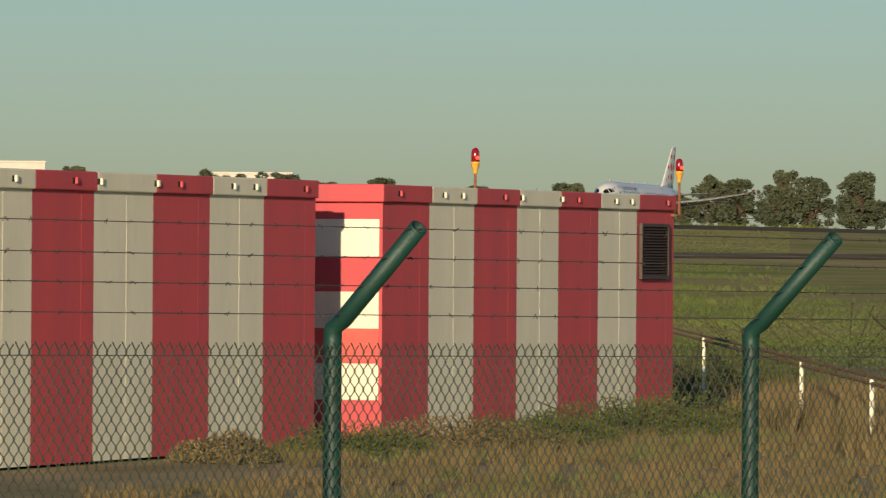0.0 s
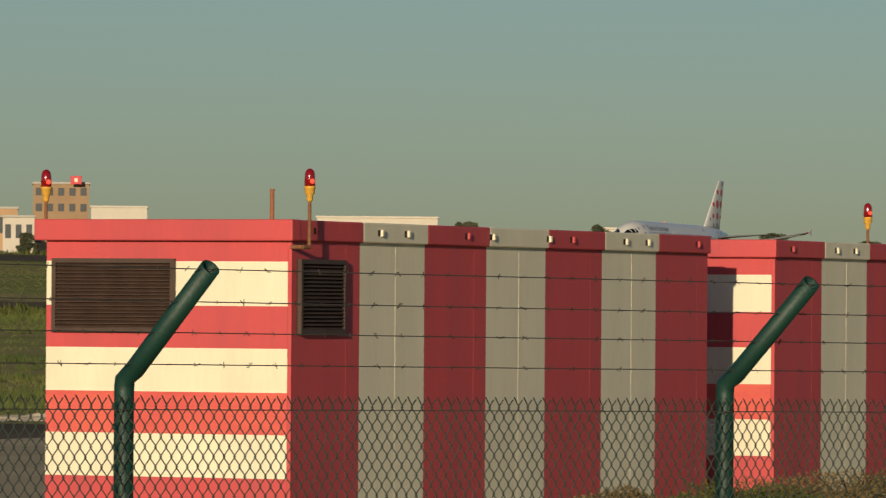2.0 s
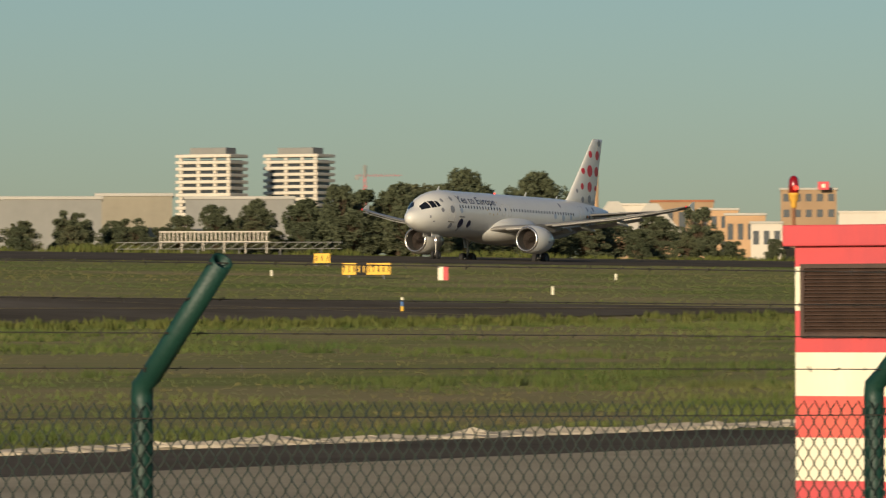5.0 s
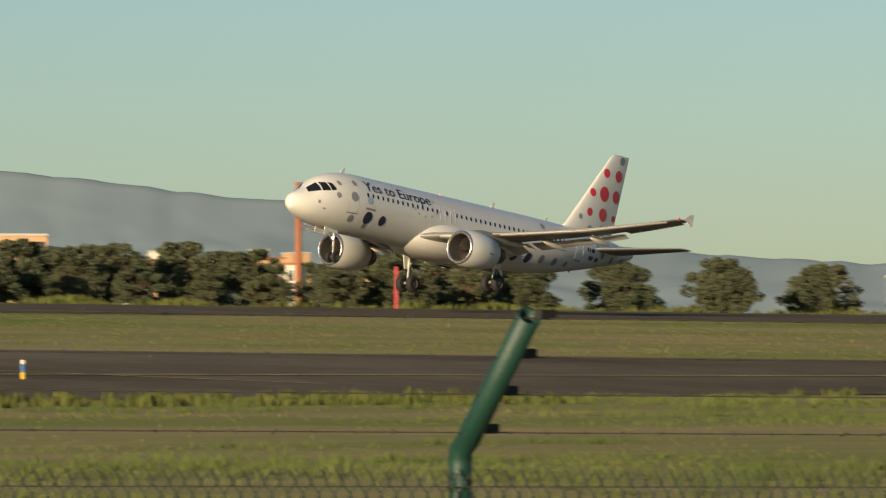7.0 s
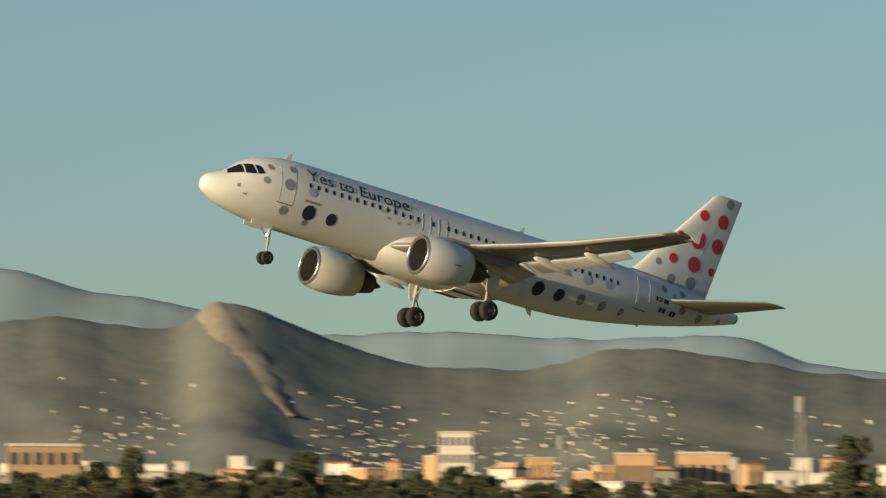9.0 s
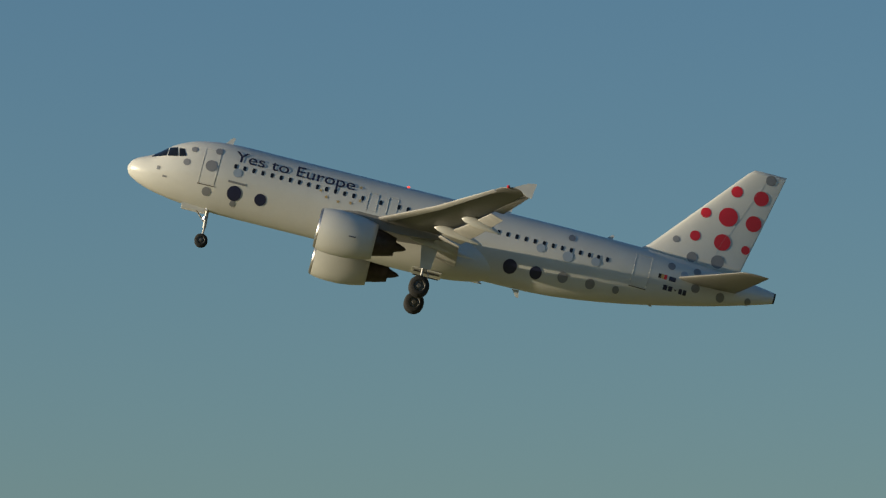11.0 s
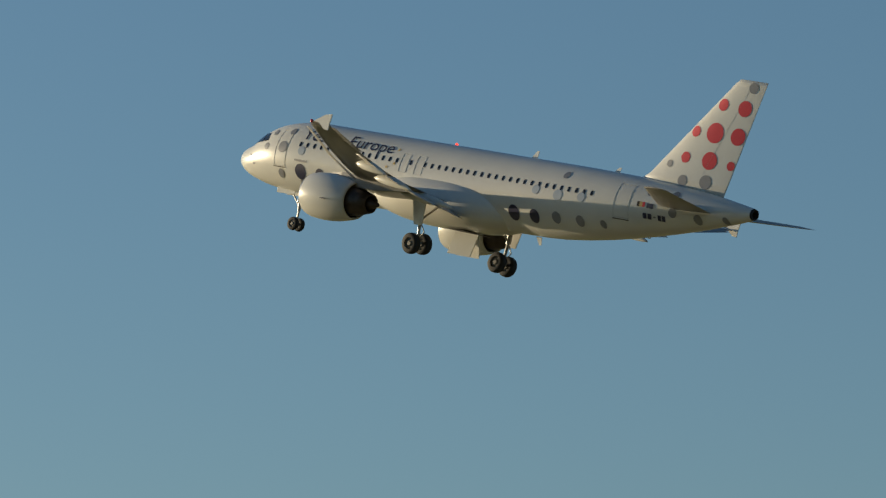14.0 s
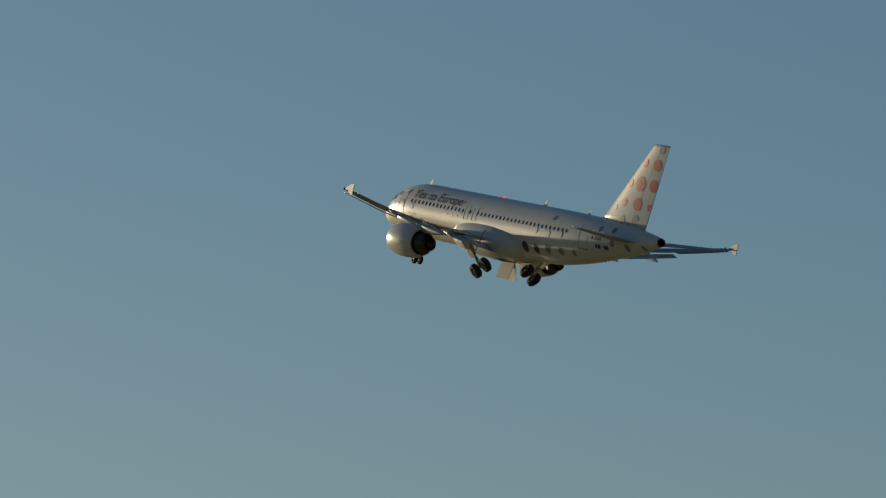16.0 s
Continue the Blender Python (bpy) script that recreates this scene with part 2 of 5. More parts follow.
ground_sheet()
strip("road", 31, 47, M_ROAD, "pale grey concrete perimeter road", x0=-300, x1=100, up=0.02)
strip("road_edge", 47, 54.2, M_ASPHALT, "dark asphalt strip beside the pale perimeter road", x0=-300, x1=100, up=0.02)
strip("verge", 11.5, 25.3, M_VERGE, "dry trodden soil and straw before the shelters", x0=-100, x1=200, up=0.012, category="soil")
def taxi_edges(x):
    """Near and far edge of the flaring taxiway."""
    q = min(max(x, 60), 420)
    return 150 + 0.085 * (q - 222), 185 - 0.175 * (min(q, 330) - 178)


def taxiway():
    bm = bmesh.new()
    xs = [-1500, -500, 0, 60, 120, 180, 240, 300, 330, 360, 420, 700, 1500, 2500]
    grid = []
    for x in xs:
        y0, y1 = taxi_edges(x)
        ys = [y0 + (y1 - y0) * k / 24 for k in range(25)]
        grid.append([bm.verts.new((x, y, ground_z(y) + 0.05)) for y in ys])
    for i in range(len(xs) - 1):
        for k in range(24):
            bm.faces.new((grid[i][k], grid[i + 1][k], grid[i + 1][k + 1], grid[i][k + 1]))
    tagged(part("taxiway", bm, M_TAXI), "worn grey asphalt taxiway through the grass", "road", kind="structure")
    for name, way in (("taxi_line", [(-200, 161.6), (158, 161.6), (280, 161.0), (2000, 160.5)]), ("lead_off_line", [(150, 170), (158, 164), (167, 155.6)]), ("lead_off_line", [(245, 168), (258, 157), (267, 151.5)])):
        bm = bmesh.new()
        for (xa, ya), (xb, yb) in zip(way, way[1:]):
            n = 12
            for k in range(n):
                q = [(xa + (xb - xa) * f / n, ya + (yb - ya) * f / n) for f in (k, k + 1)]
                bm.faces.new([bm.verts.new((x, y + d, ground_z(y + d) + 0.085)) for x, y, d in ((*q[0], -0.2), (*q[1], -0.2), (*q[1], 0.2), (*q[0], 0.2))])
        tagged(part(name, bm, M_LINE), "faded yellow taxiway guide line", "marking", kind="structure")


taxiway()
strip("runway", 254, 300, M_ASPHALT, "dark asphalt runway beyond the grass", up=0.03, category="runway")


def kerb():
    """Broken whitewashed kerb on the far side of the perimeter road."""
    bm = bmesh.new()
    rng = random.Random(4)
    x = 20.0
    while x < 130:
        w = rng.uniform(0.1, 0.34)
        h = max(0.025, 0.05 + 0.13 * noise.noise(Vector((x * 0.4, 0, 3))) + rng.uniform(-0.04, 0.08))
        y = 55.2 + rng.uniform(-0.5, 0.5)
        q = bmesh.ops.create_icosphere(bm, subdivisions=1, radius=1.0, matrix=Matrix.LocRotScale((x, y, 0.2), None, (w * 0.7, rng.uniform(0.5, 1.1), h)))
        for v in q["verts"]:
            v.co += Vector((rng.uniform(-0.06, 0.06), rng.uniform(-0.08, 0.08), rng.uniform(-0.03, 0.03)))
        x += w * rng.uniform(0.6, 1.3)
    tagged(part("kerb", bm, M_KERB), "rough whitewashed stone kerb beside the road", "kerb", kind="structure")


kerb()

# ---- striped equipment shelters ----
def shelter(x0, y0, length, depth, z0, z1, end_grille, label):
    """Shelter with vertical bands on its long side and horizontal bands on its end."""
    root = thing("equipment_shelter", label, "shelter", pose(x0, y0, 0), group="striped equipment shelters")
    top = z1 - 0.207
    n = 7
    w = length / n
    for k in range(n):
        bm = bmesh.new()
        box(bm, k * w, 0, z0, (k + 1) * w, 0.12, top)
        part("wall_panel", bm, (M_RED, M_CREAM)[k % 2], root)
        for sx, proud in (((0.8, 0.0012),), ((0.55, 0.0022),))[k % 2]:
            bm = bmesh.new()
            box(bm, k * w + w * sx - 0.009, -proud, z0, k * w + w * sx + 0.009, 0, top - 0.02)
            part("panel_seam", bm, (M_RED, M_CREAM)[k % 2], root)
        bm = bmesh.new()
        box(bm, k * w, -0.045, top, (k + 1) * w, 0.12, z1, 0.015)
        part("parapet_piece", bm, (M_RED, M_CREAM)[k % 2], root)
    # pairs of square fixings along the parapet
    for j in range(6):
        for u in (1.25 + 1.37 * (j - 1), 1.66 + 1.37 * (j - 1)):
            if not 0.05 < u < n - 0.05:
                continue
            k, x = int(u), u * w
            bm = bmesh.new()
            # black plate on the surface paints the shadow of a square recess
            box(bm, x - 0.06, -0.049, top + 0.07, x, -0.043, top + 0.135)
            part("drain_hole", bm, M_BLACK, root)
            bm = bmesh.new()
            box(bm, x, -0.075, top + 0.068, x + 0.05, -0.043, top + 0.138, 0.006)
            part("fixing", bm, (M_RED, M_CREAM)[k % 2], root)
    # end wall in horizontal bands
    z = top
    rows = [(0.209, 0), (0.446, 1), (0.423, 0), (0.44, 1), (0.42, 0), (0.436, 1), (0.9, 0)]
    for h, c in rows:
        zb = max(z - h, z0)
        bm = bmesh.new()
        box(bm, -0.006, 0.04, zb, 0.12, depth, z)
        part("end_panel", bm, (M_RED, M_CREAM)[c] if not (c == 0 and h == 0.42) else M_WORN, root)
        z = zb
    bm = bmesh.new()
    box(bm, -0.004, -0.004, z0, 0.0, 0.038, top)
    part("corner_strip", bm, M_RED, root)
    bm = bmesh.new()
    box(bm, -0.10, -0.052, top - 0.004, 0.10, depth + 0.1, z1 + 0.004, 0.015)
    part("parapet_end", bm, M_RED, root)
    bm = bmesh.new()
    box(bm, 0.12, depth - 0.12, z0, length, depth, top)
    part("back_wall", bm, M_RED, root)
    bm = bmesh.new()
    box(bm, length - 0.12, 0.12, z0, length, depth - 0.12, top)
    part("far_end_wall", bm, M_RED, root)
    bm = bmesh.new()
    box(bm, length - 0.12, 0.12, top, length + 0.08, depth + 0.1, z1, 0.015)
    part("parapet_far_end", bm, M_RED, root)
    bm = bmesh.new()
    box(bm, 0.12, depth - 0.12, top, length - 0.12, depth + 0.1, z1, 0.015)
    part("parapet_back", bm, M_RED, root)
    bm = bmesh.new()
    box(bm, 0.1, 0.1, top - 0.05, length - 0.1, depth - 0.1, top)
    part("roof_slab", bm, M_ROOF, root)

    def grille(ax, a0, a1, g0, g1, slats):
        """Louvred vent; ax 'x' lies in the long side, 'y' in the end wall."""
        def put(name, u0, v0, u1, v1, d0, d1, m, par):
            b2 = bmesh.new()
            if ax == "x":
                box(b2, u0, -d1, v0, u1, -d0, v1)
            else:
                box(b2, -d1, u0, v0, -d0, u1, v1)
            return part(name, b2, m, par)
        # flat black sheet paints the shade behind the slats; no opening is cut
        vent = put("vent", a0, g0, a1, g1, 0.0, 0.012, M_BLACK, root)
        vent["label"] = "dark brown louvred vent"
        for u0, v0, u1, v1 in ((a0, g1 - 0.045, a1, g1), (a0, g0, a1, g0 + 0.045), (a0, g0 + 0.045, a0 + 0.045, g1 - 0.045), (a1 - 0.045, g0 + 0.045, a1, g1 - 0.045)):
            put("frame", u0, v0, u1, v1, 0.012, 0.055, M_GRILLE, vent)
        step = (g1 - g0 - 0.09) / slats
        for k in range(slats):
            b2 = bmesh.new()
            zc = g0 + 0.045 + step * (k + 0.5)
            u0, u1 = a0 + 0.045, a1 - 0.045
            pts = [(0.014, zc + step * 0.42), (0.05, zc - step * 0.25), (0.05, zc - step * 0.42), (0.014, zc + step * 0.25)]
            ring = [[(u, -d, q) if ax == "x" else (-d, u, q) for d, q in pts] for u in (u0, u1)]
            loft(b2, ring, True, True, True)
            bmesh.ops.recalc_face_normals(b2, faces=b2.faces)
            part("slat", b2, M_GRILLE, vent)

    grille("x", *end_grille, z1 - 1.14, z1 - 0.39, 17)
    if x0 < 60:
        grille("y", 1.28, 2.66, z1 - 1.135, z1 - 0.39, 18)
    return root


S1 = shelter(54.24, 25.65, 11.34, 2.74, 0.2, 3.29, (0.12, 1.2), "red and cream striped equipment shelter with louvred vents")
S2 = shelter(67.45, 25.52, 11.28, 2.74, 0.2, 3.27, (9.75, 10.95), "red and cream striped equipment shelter in grassy ground")


def obstruction_lamp(x, y, z, bracket, glow, label):
    """Red warning lamp on a yellow base and a thin mast."""
    root = thing("warning_lamp", label, "lamp", pose(x, y, z), group="warning lamps on the shelters")
    bm = bmesh.new()
    tube(bm, (0, 0, -0.27 if bracket else -0.12), (0, 0, 0.19), 0.018)
    if bracket:
        tube(bm, (0, 0, -0.27), (-0.12, 0.02, -0.27), 0.022)
        tube(bm, (-0.12, 0.02, -0.27), (-0.13, 0.14, -0.27), 0.022)
    part("mast", bm, M_RUST, root)
    bm = bmesh.new()
    rings = [[(r * math.cos(k * 0.5236), r * math.sin(k * 0.5236), q) for k in range(12)] for r, q in ((0.02, 0.18), (0.032, 0.2), (0.034, 0.25), (0.05, 0.265), (0.052, 0.31), (0.058, 0.315), (0.058, 0.335))]
    loft(bm, rings, True, True, True)
    part("lamp_base", bm, M_YELLOW, root, "yellow lamp base", True)
    bm = bmesh.new()
    rings = [[(r * math.cos(k * 0.3927), r * math.sin(k * 0.3927), q) for k in range(16)] for r, q in ((0.053, 0.335), (0.053, 0.40), (0.052, 0.45), (0.043, 0.485), (0.026, 0.505), (0.006, 0.512))]
    loft(bm, rings, True, True, True)
    part("lens", bm, M_LENS, root, "deep red glass lens", True)
    if glow:
        bm = bmesh.new()
        bmesh.ops.create_uvsphere(bm, u_segments=10, v_segments=8, radius=0.026, matrix=Matrix.Translation((-0.025, -0.036, 0.385)))
        part("glowing_bulb", bm, M_GLOW, root)
    return root


obstruction_lamp(54.4, 28.49, 3.29, False, True, "glowing red warning lamp on a yellow base")
obstruction_lamp(54.33, 25.5, 3.29, True, True, "red warning lamp on a rusty bracket mast")
obstruction_lamp(71.2, 25.7, 3.27, False, True, "small red warning lamp on the shelter roof")
obstruction_lamp(78.75, 25.45, 3.27, True, True, "red warning lamp on a bracket at the shelter end")


# ---- chain link fence ----
FENCE_D = Vector((0.9289, -0.3703, 0.0))
FENCE_N = Vector((-0.3703, -0.9289, 0.0))
FENCE_A = Vector((15.569, 7.99, 0.0))
SPACING = 2.446


def fence():
    root = thing("chain_link_fence", "green chain link fence with cranked posts and barbed wire", "fence")
    bend = 2.181
    fall = -0.0088  # slope of the fence's line
    top = bend - 0.045
    bm = bmesh.new()
    tube(bm, (0, 0, 0), (0, 0, bend), 0.0295, n=20, caps=False)
    tip = Vector((0, 0, bend)) + (FENCE_N * 0.37 + Vector((0, 0, 0.338)))
    way = (tip - Vector((0, 0, bend))).normalized()
    n = 20
    rings = []
    side = FENCE_D
    for c, r, nv in ((Vector((0, 0, bend - 0.02)), 0.0295, Vector((0, 0, 1))), (Vector((0, 0, bend + 0.01)) + way * 0.004, 0.0297, (way + Vector((0, 0, 1))).normalized()), (Vector((0, 0, bend)) + way * 0.06, 0.0295, way), (tip, 0.0295, way), (tip, 0.024, way), (tip - way * 0.12, 0.024, way)):
        up = nv.cross(side)
        rings.append([c + side * r * math.cos(6.28318 * k / n) + up * r * math.sin(6.28318 * k / n) for k in range(n)])
    loft(bm, rings)
    bmesh.ops.recalc_face_normals(bm, faces=bm.faces)
    post = bpy.data.meshes.new("post")
    bm.to_mesh(post)
    bm.free()
    post.materials.append(M_GREEN)
    post.polygons.foreach_set("use_smooth", [True] * len(post.polygons))
    bm = bmesh.new()
    box(bm, -0.03, -0.012, -0.012, 0.03, 0.012, 0.012, 0.004)
    clip = bpy.data.meshes.new("wire_clip")
    bm.to_mesh(clip)
    bm.free()
    clip.materials.append(M_BLACK)
    for u in (-12.246, -9.800, -7.312, -4.908, -2.462, 0.113, 2.676, 4.808, 7.208):
        p = FENCE_A + FENCE_D * u
        rise = u * fall + (0.02 if u < -6.5 else 0.0)
        po = share("post", post, root, Matrix.Translation(p + Vector((0, 0, rise))))
        for q in (0.17, 0.445, 0.71, 0.985) if u < -4 else ():
            share("wire_clip", clip, po, Matrix.Translation(Vector((0, 0, bend)) + way * 0.501 * q + FENCE_D * 0.05 + way.cross(FENCE_D) * 0.012))
    # woven diamonds
    x0, x1 = -6 * SPACING, 3 * SPACING
    sx, sz = 0.0208, 0.0295
    cu = bpy.data.curves.new("woven_wire", "CURVE")
    cu.dimensions, cu.bevel_depth, cu.bevel_resolution = "3D", 0.0026, 0
    cols = int((x1 - x0) / sx)
    rowsn = int(1.95 / sz)
    for c in range(cols):
        sp = cu.splines.new("POLY")
        pts = []
        for r in range(rowsn + 1):
            e = 1 if (r + c) % 2 else -1
            p = FENCE_A + FENCE_D * (x0 + sx * (c + 0.53 * e)) + FENCE_N * (0.034 + 0.003 * e)
            pts.append((p.x, p.y, top - 0.02 - sz * r + fall * (x0 + sx * c), 1))
        p = FENCE_A + FENCE_N * 0.034 + FENCE_D * (x0 + sx * (c + (-0.35 if c % 2 else 0.35)))
        pts = [(p.x, p.y, top + (0.012 if c % 2 else 0.004) + fall * (x0 + sx * c), 1)] + pts
        sp.points.add(len(pts) - 1)
        sp.points.foreach_set("co", [v for q in pts for v in q])
    cu.materials.append(M_MESH)
    tmp = new("tmp", cu)
    me = bpy.data.meshes.new_from_object(tmp)
    bpy.data.objects.remove(tmp)
    tagged(share("woven_wire", me, root), "diamond mesh of green coated wire", kind="stuff")
    # tension and barbed wires
    rng = random.Random(2)
    lines = [(FENCE_N * 0.034 + Vector((0, 0, top - 0.03)), False), (FENCE_N * 0.034 + Vector((0, 0, 1.2)), False)] + [(Vector((0, 0, bend)) + way * 0.501 * q, True) for q in (0.17, 0.445, 0.71, 0.985)]
    slope = FENCE_D + Vector((0, 0, fall))
    for off, barbed in lines:
        bm = bmesh.new()
        a, b = FENCE_A + slope * x0 + off, FENCE_A + slope * x1 + off
        tube(bm, a, b, 0.0017, n=5)
        u = x0
        while barbed and u < x1:
            p = FENCE_A + slope * u + off
            for s in (-1, 1):
                d = Vector((rng.uniform(-1, 1), rng.uniform(-1, 1), rng.uniform(-1, 1))).normalized() * 0.010
                tube(bm, p - d + FENCE_D * 0.003 * s, p + d + FENCE_D * 0.003 * s, 0.0013, n=4)
            u += 0.105
        part("barbed_wire" if barbed else "tension_wire", bm, M_WIRE, root)


fence()

# ---- airliner ----
# Local space: x forward from the nose tip (stations s = -x), y to port, z up from the cabin's axis.
FS = [0, 0.12, 0.35, 0.8, 1.4, 2.2, 3.0, 4.0, 5.5, 8, 22.5, 25, 28, 31, 34, 36.5, 37.5]
F_TOP = [-0.55, -0.28, -0.06, 0.17, 0.46, 1.12, 1.55, 1.85, 2.05, 2.07, 2.07, 2.07, 2.04, 1.96, 1.76, 1.46, 1.31]
F_BOT = [-0.75, -1.0, -1.18, -1.40, -1.60, -1.77, -1.89, -1.98, -2.06, -2.07, -2.07, -1.98, -1.60, -1.03, -0.34, 0.36, 0.67]
F_WID = [0.08, 0.33, 0.56, 0.86, 1.15, 1.46, 1.68, 1.86, 1.97, 1.975, 1.975, 1.96, 1.82, 1.5, 1.05, 0.58, 0.34]


def hull(s):
    """Half width, middle height and half height of the cabin at a station."""
    t, b, w = (table(s, FS, v) for v in (F_TOP, F_BOT, F_WID))
    return w, (t + b) / 2, (t - b) / 2


def skin(s, z, lift=0.012, side=1):
    """Point on the cabin's side at a station and height."""
    w, c, h = hull(s)
    q = max(-0.985, min(0.985, (z - c) / h))
    return Vector((-s, side * (w + lift) * math.sqrt(1 - q * q), c + (h + lift) * q))


def patch(bm, outline, to3, thick=0.0):
    """Adds a filled outline (2D points round a centre), placed by to3, as rings that follow a curved skin."""
    if len(outline) < 10:
        n = len(outline)
        outline = [(outline[k][0] + (outline[(k + 1) % n][0] - outline[k][0]) * q / 6, outline[k][1] + (outline[(k + 1) % n][1] - outline[k][1]) * q / 6) for k in range(n) for q in range(6)]
    cx = sum(p[0] for p in outline) / len(outline)
    cy = sum(p[1] for p in outline) / len(outline)
    rings = [[bm.verts.new(to3(cx + (x - cx) * f, cy + (y - cy) * f)) for x, y in outline] for f in (1.0, 0.66, 0.33)]
    mid = bm.verts.new(to3(cx, cy))
    n = len(outline)
    for i in range(2):
        for k in range(n):
            bm.faces.new((rings[i][k], rings[i][(k + 1) % n], rings[i + 1][(k + 1) % n], rings[i + 1][k]))
    for k in range(n):
        bm.faces.new((rings[2][k], rings[2][(k + 1) % n], mid))
    return bm


def round_outline(s, z, a, b, n=24, power=1.0):
    pts = []
    for k in range(n):
        c, d = math.cos(6.28318 * k / n), math.sin(6.28318 * k / n)
        pts.append((s + a * math.copysign(abs(c) ** power, c), z + b * math.copysign(abs(d) ** power, d)))
    return pts


def airfoil(le, chord, thick, y, z, n=14, twist=0.0):
    """Closed section of a wing at span y; le: station of its leading edge."""
    pts = []
    for k in range(2 * n):
        t = k / n
        u = 0.5 * (1 + math.cos(math.pi * t)) if k <= n else 0.5 * (1 + math.cos(math.pi * t))
        yt = 5 * thick * (0.2969 * math.sqrt(u) - 0.126 * u - 0.3516 * u * u + 0.2843 * u**3 - 0.1036 * u**4)
        up = 1 if k <= n else -0.75
        pts.append(Vector((-(le + u * chord), y, z + up * yt * chord - math.sin(twist) * (u - 0.3) * chord)))
    return pts


def lifting(bm, rows):
    loft(bm, [airfoil(*r) for r in rows], True, True, True)
    bmesh.ops.recalc_face_normals(bm, faces=bm.faces)
    return bm


def revolve(bm, prof, centre, n=28, squash=1.0):
    """Body of revolution about the x axis from (station, radius) pairs."""
    cx, cy, cz = centre
    loft(bm, [[(-(cx + s), cy + r * math.cos(6.28318 * k / n), cz + squash * r * math.sin(6.28318 * k / n)) for k in range(n)] for s, r in prof])
    return bm


def wheel(parent, name, p, r, w):
    hub = new(name)
    hub.parent = parent
    hub.matrix_basis = Matrix.Translation(p)
    bm = bmesh.new()
    prof = [(-w / 2, r * 0.55), (-w / 2, r * 0.85), (-w * 0.36, r * 0.97), (-w * 0.2, r), (w * 0.2, r), (w * 0.36, r * 0.97), (w / 2, r * 0.85), (w / 2, r * 0.55)]
    loft(bm, [[(q * math.cos(k * 0.2618), y, q * math.sin(k * 0.2618)) for k in range(24)] for y, q in prof], True)
    bmesh.ops.recalc_face_normals(bm, faces=bm.faces)
    part("tyre", bm, M_TYRE, hub, "black rubber tyre", True)
    bm = bmesh.new()
    prof = [(-w * 0.45, r * 0.18), (-w * 0.34, r * 0.3), (-w * 0.30, r * 0.48), (-w * 0.44, r * 0.56), (w * 0.44, r * 0.56), (w * 0.30, r * 0.48), (w * 0.34, r * 0.3), (w * 0.45, r * 0.18)]
    loft(bm, [[(q * math.cos(k * 0.3927), y, q * math.sin(k * 0.3927)) for k in range(16)] for y, q in prof], True, True, True)
    part("rim", bm, M_RIM, hub, "grey metal wheel rim")
    return hub


def text_on_skin(words, s0, s1, z0, height, material, parent, name):
    """Lettering wrapped on the port side of the cabin."""
    cu = bpy.data.curves.new(name, "FONT")
    cu.body, cu.size, cu.offset = words, 1.0, 0.006
    tmp = new("tmp", cu)
    me = bpy.data.meshes.new_from_object(tmp)
    bpy.data.objects.remove(tmp)
    bm = bmesh.new()
    bm.from_mesh(me)
    bmesh.ops.triangulate(bm, faces=bm.faces)
    for _ in range(2):
        bmesh.ops.subdivide_edges(bm, edges=[e for e in bm.edges if e.calc_length() > 0.12], cuts=1, use_grid_fill=True)
        bmesh.ops.triangulate(bm, faces=bm.faces)
    xs = [v.co.x for v in bm.verts]
    x0, x1 = min(xs), max(xs)
    for v in bm.verts:
        v.co = skin(s0 + (v.co.x - x0) / (x1 - x0) * (s1 - s0), z0 + v.co.y * height / 0.73, 0.02)
    sign = new(name)
    sign.parent = parent
    sign["label"] = "dark lettering on the cabin side"
    seen = set()
    bm.verts.index_update()
    for v0 in list(bm.verts):
        if v0 in seen or not v0.link_faces:
            continue
        todo, island = [v0], set()
        while todo:
            v = todo.pop()
            if v in island:
                continue
            island.add(v)
            todo += [e.other_vert(v) for e in v.link_edges]
        seen |= island
        b2 = bmesh.new()
        copy = {v: b2.verts.new(v.co) for v in island}
        done = set()
        for f in {f for v in island for f in v.link_faces}:
            key = frozenset(v.index for v in f.verts)
            if key not in done:
                done.add(key)
                b2.faces.new([copy[v] for v in f.verts])
        part("letter", b2, material, sign)
    bm.free()
    return sign


def fin_le(z):
    return 29.9 + (z - 2.3) * 0.855


def fin_te(z):
    return 35.4 + (z - 2.3) * 0.225


def on_fin(s, z, side=1):
    lo, hi = fin_le(z), fin_te(z)
    u = min(max((s - lo) / (hi - lo), 0.02), 0.98)
    yt = 5 * 0.10 * (0.2969 * math.sqrt(u) - 0.126 * u - 0.3516 * u * u + 0.2843 * u**3 - 0.1036 * u**4) * (hi - lo)
    return Vector((-min(max(s, lo + 0.03), hi - 0.03), side * (yt + 0.012), min(z, 7.93)))


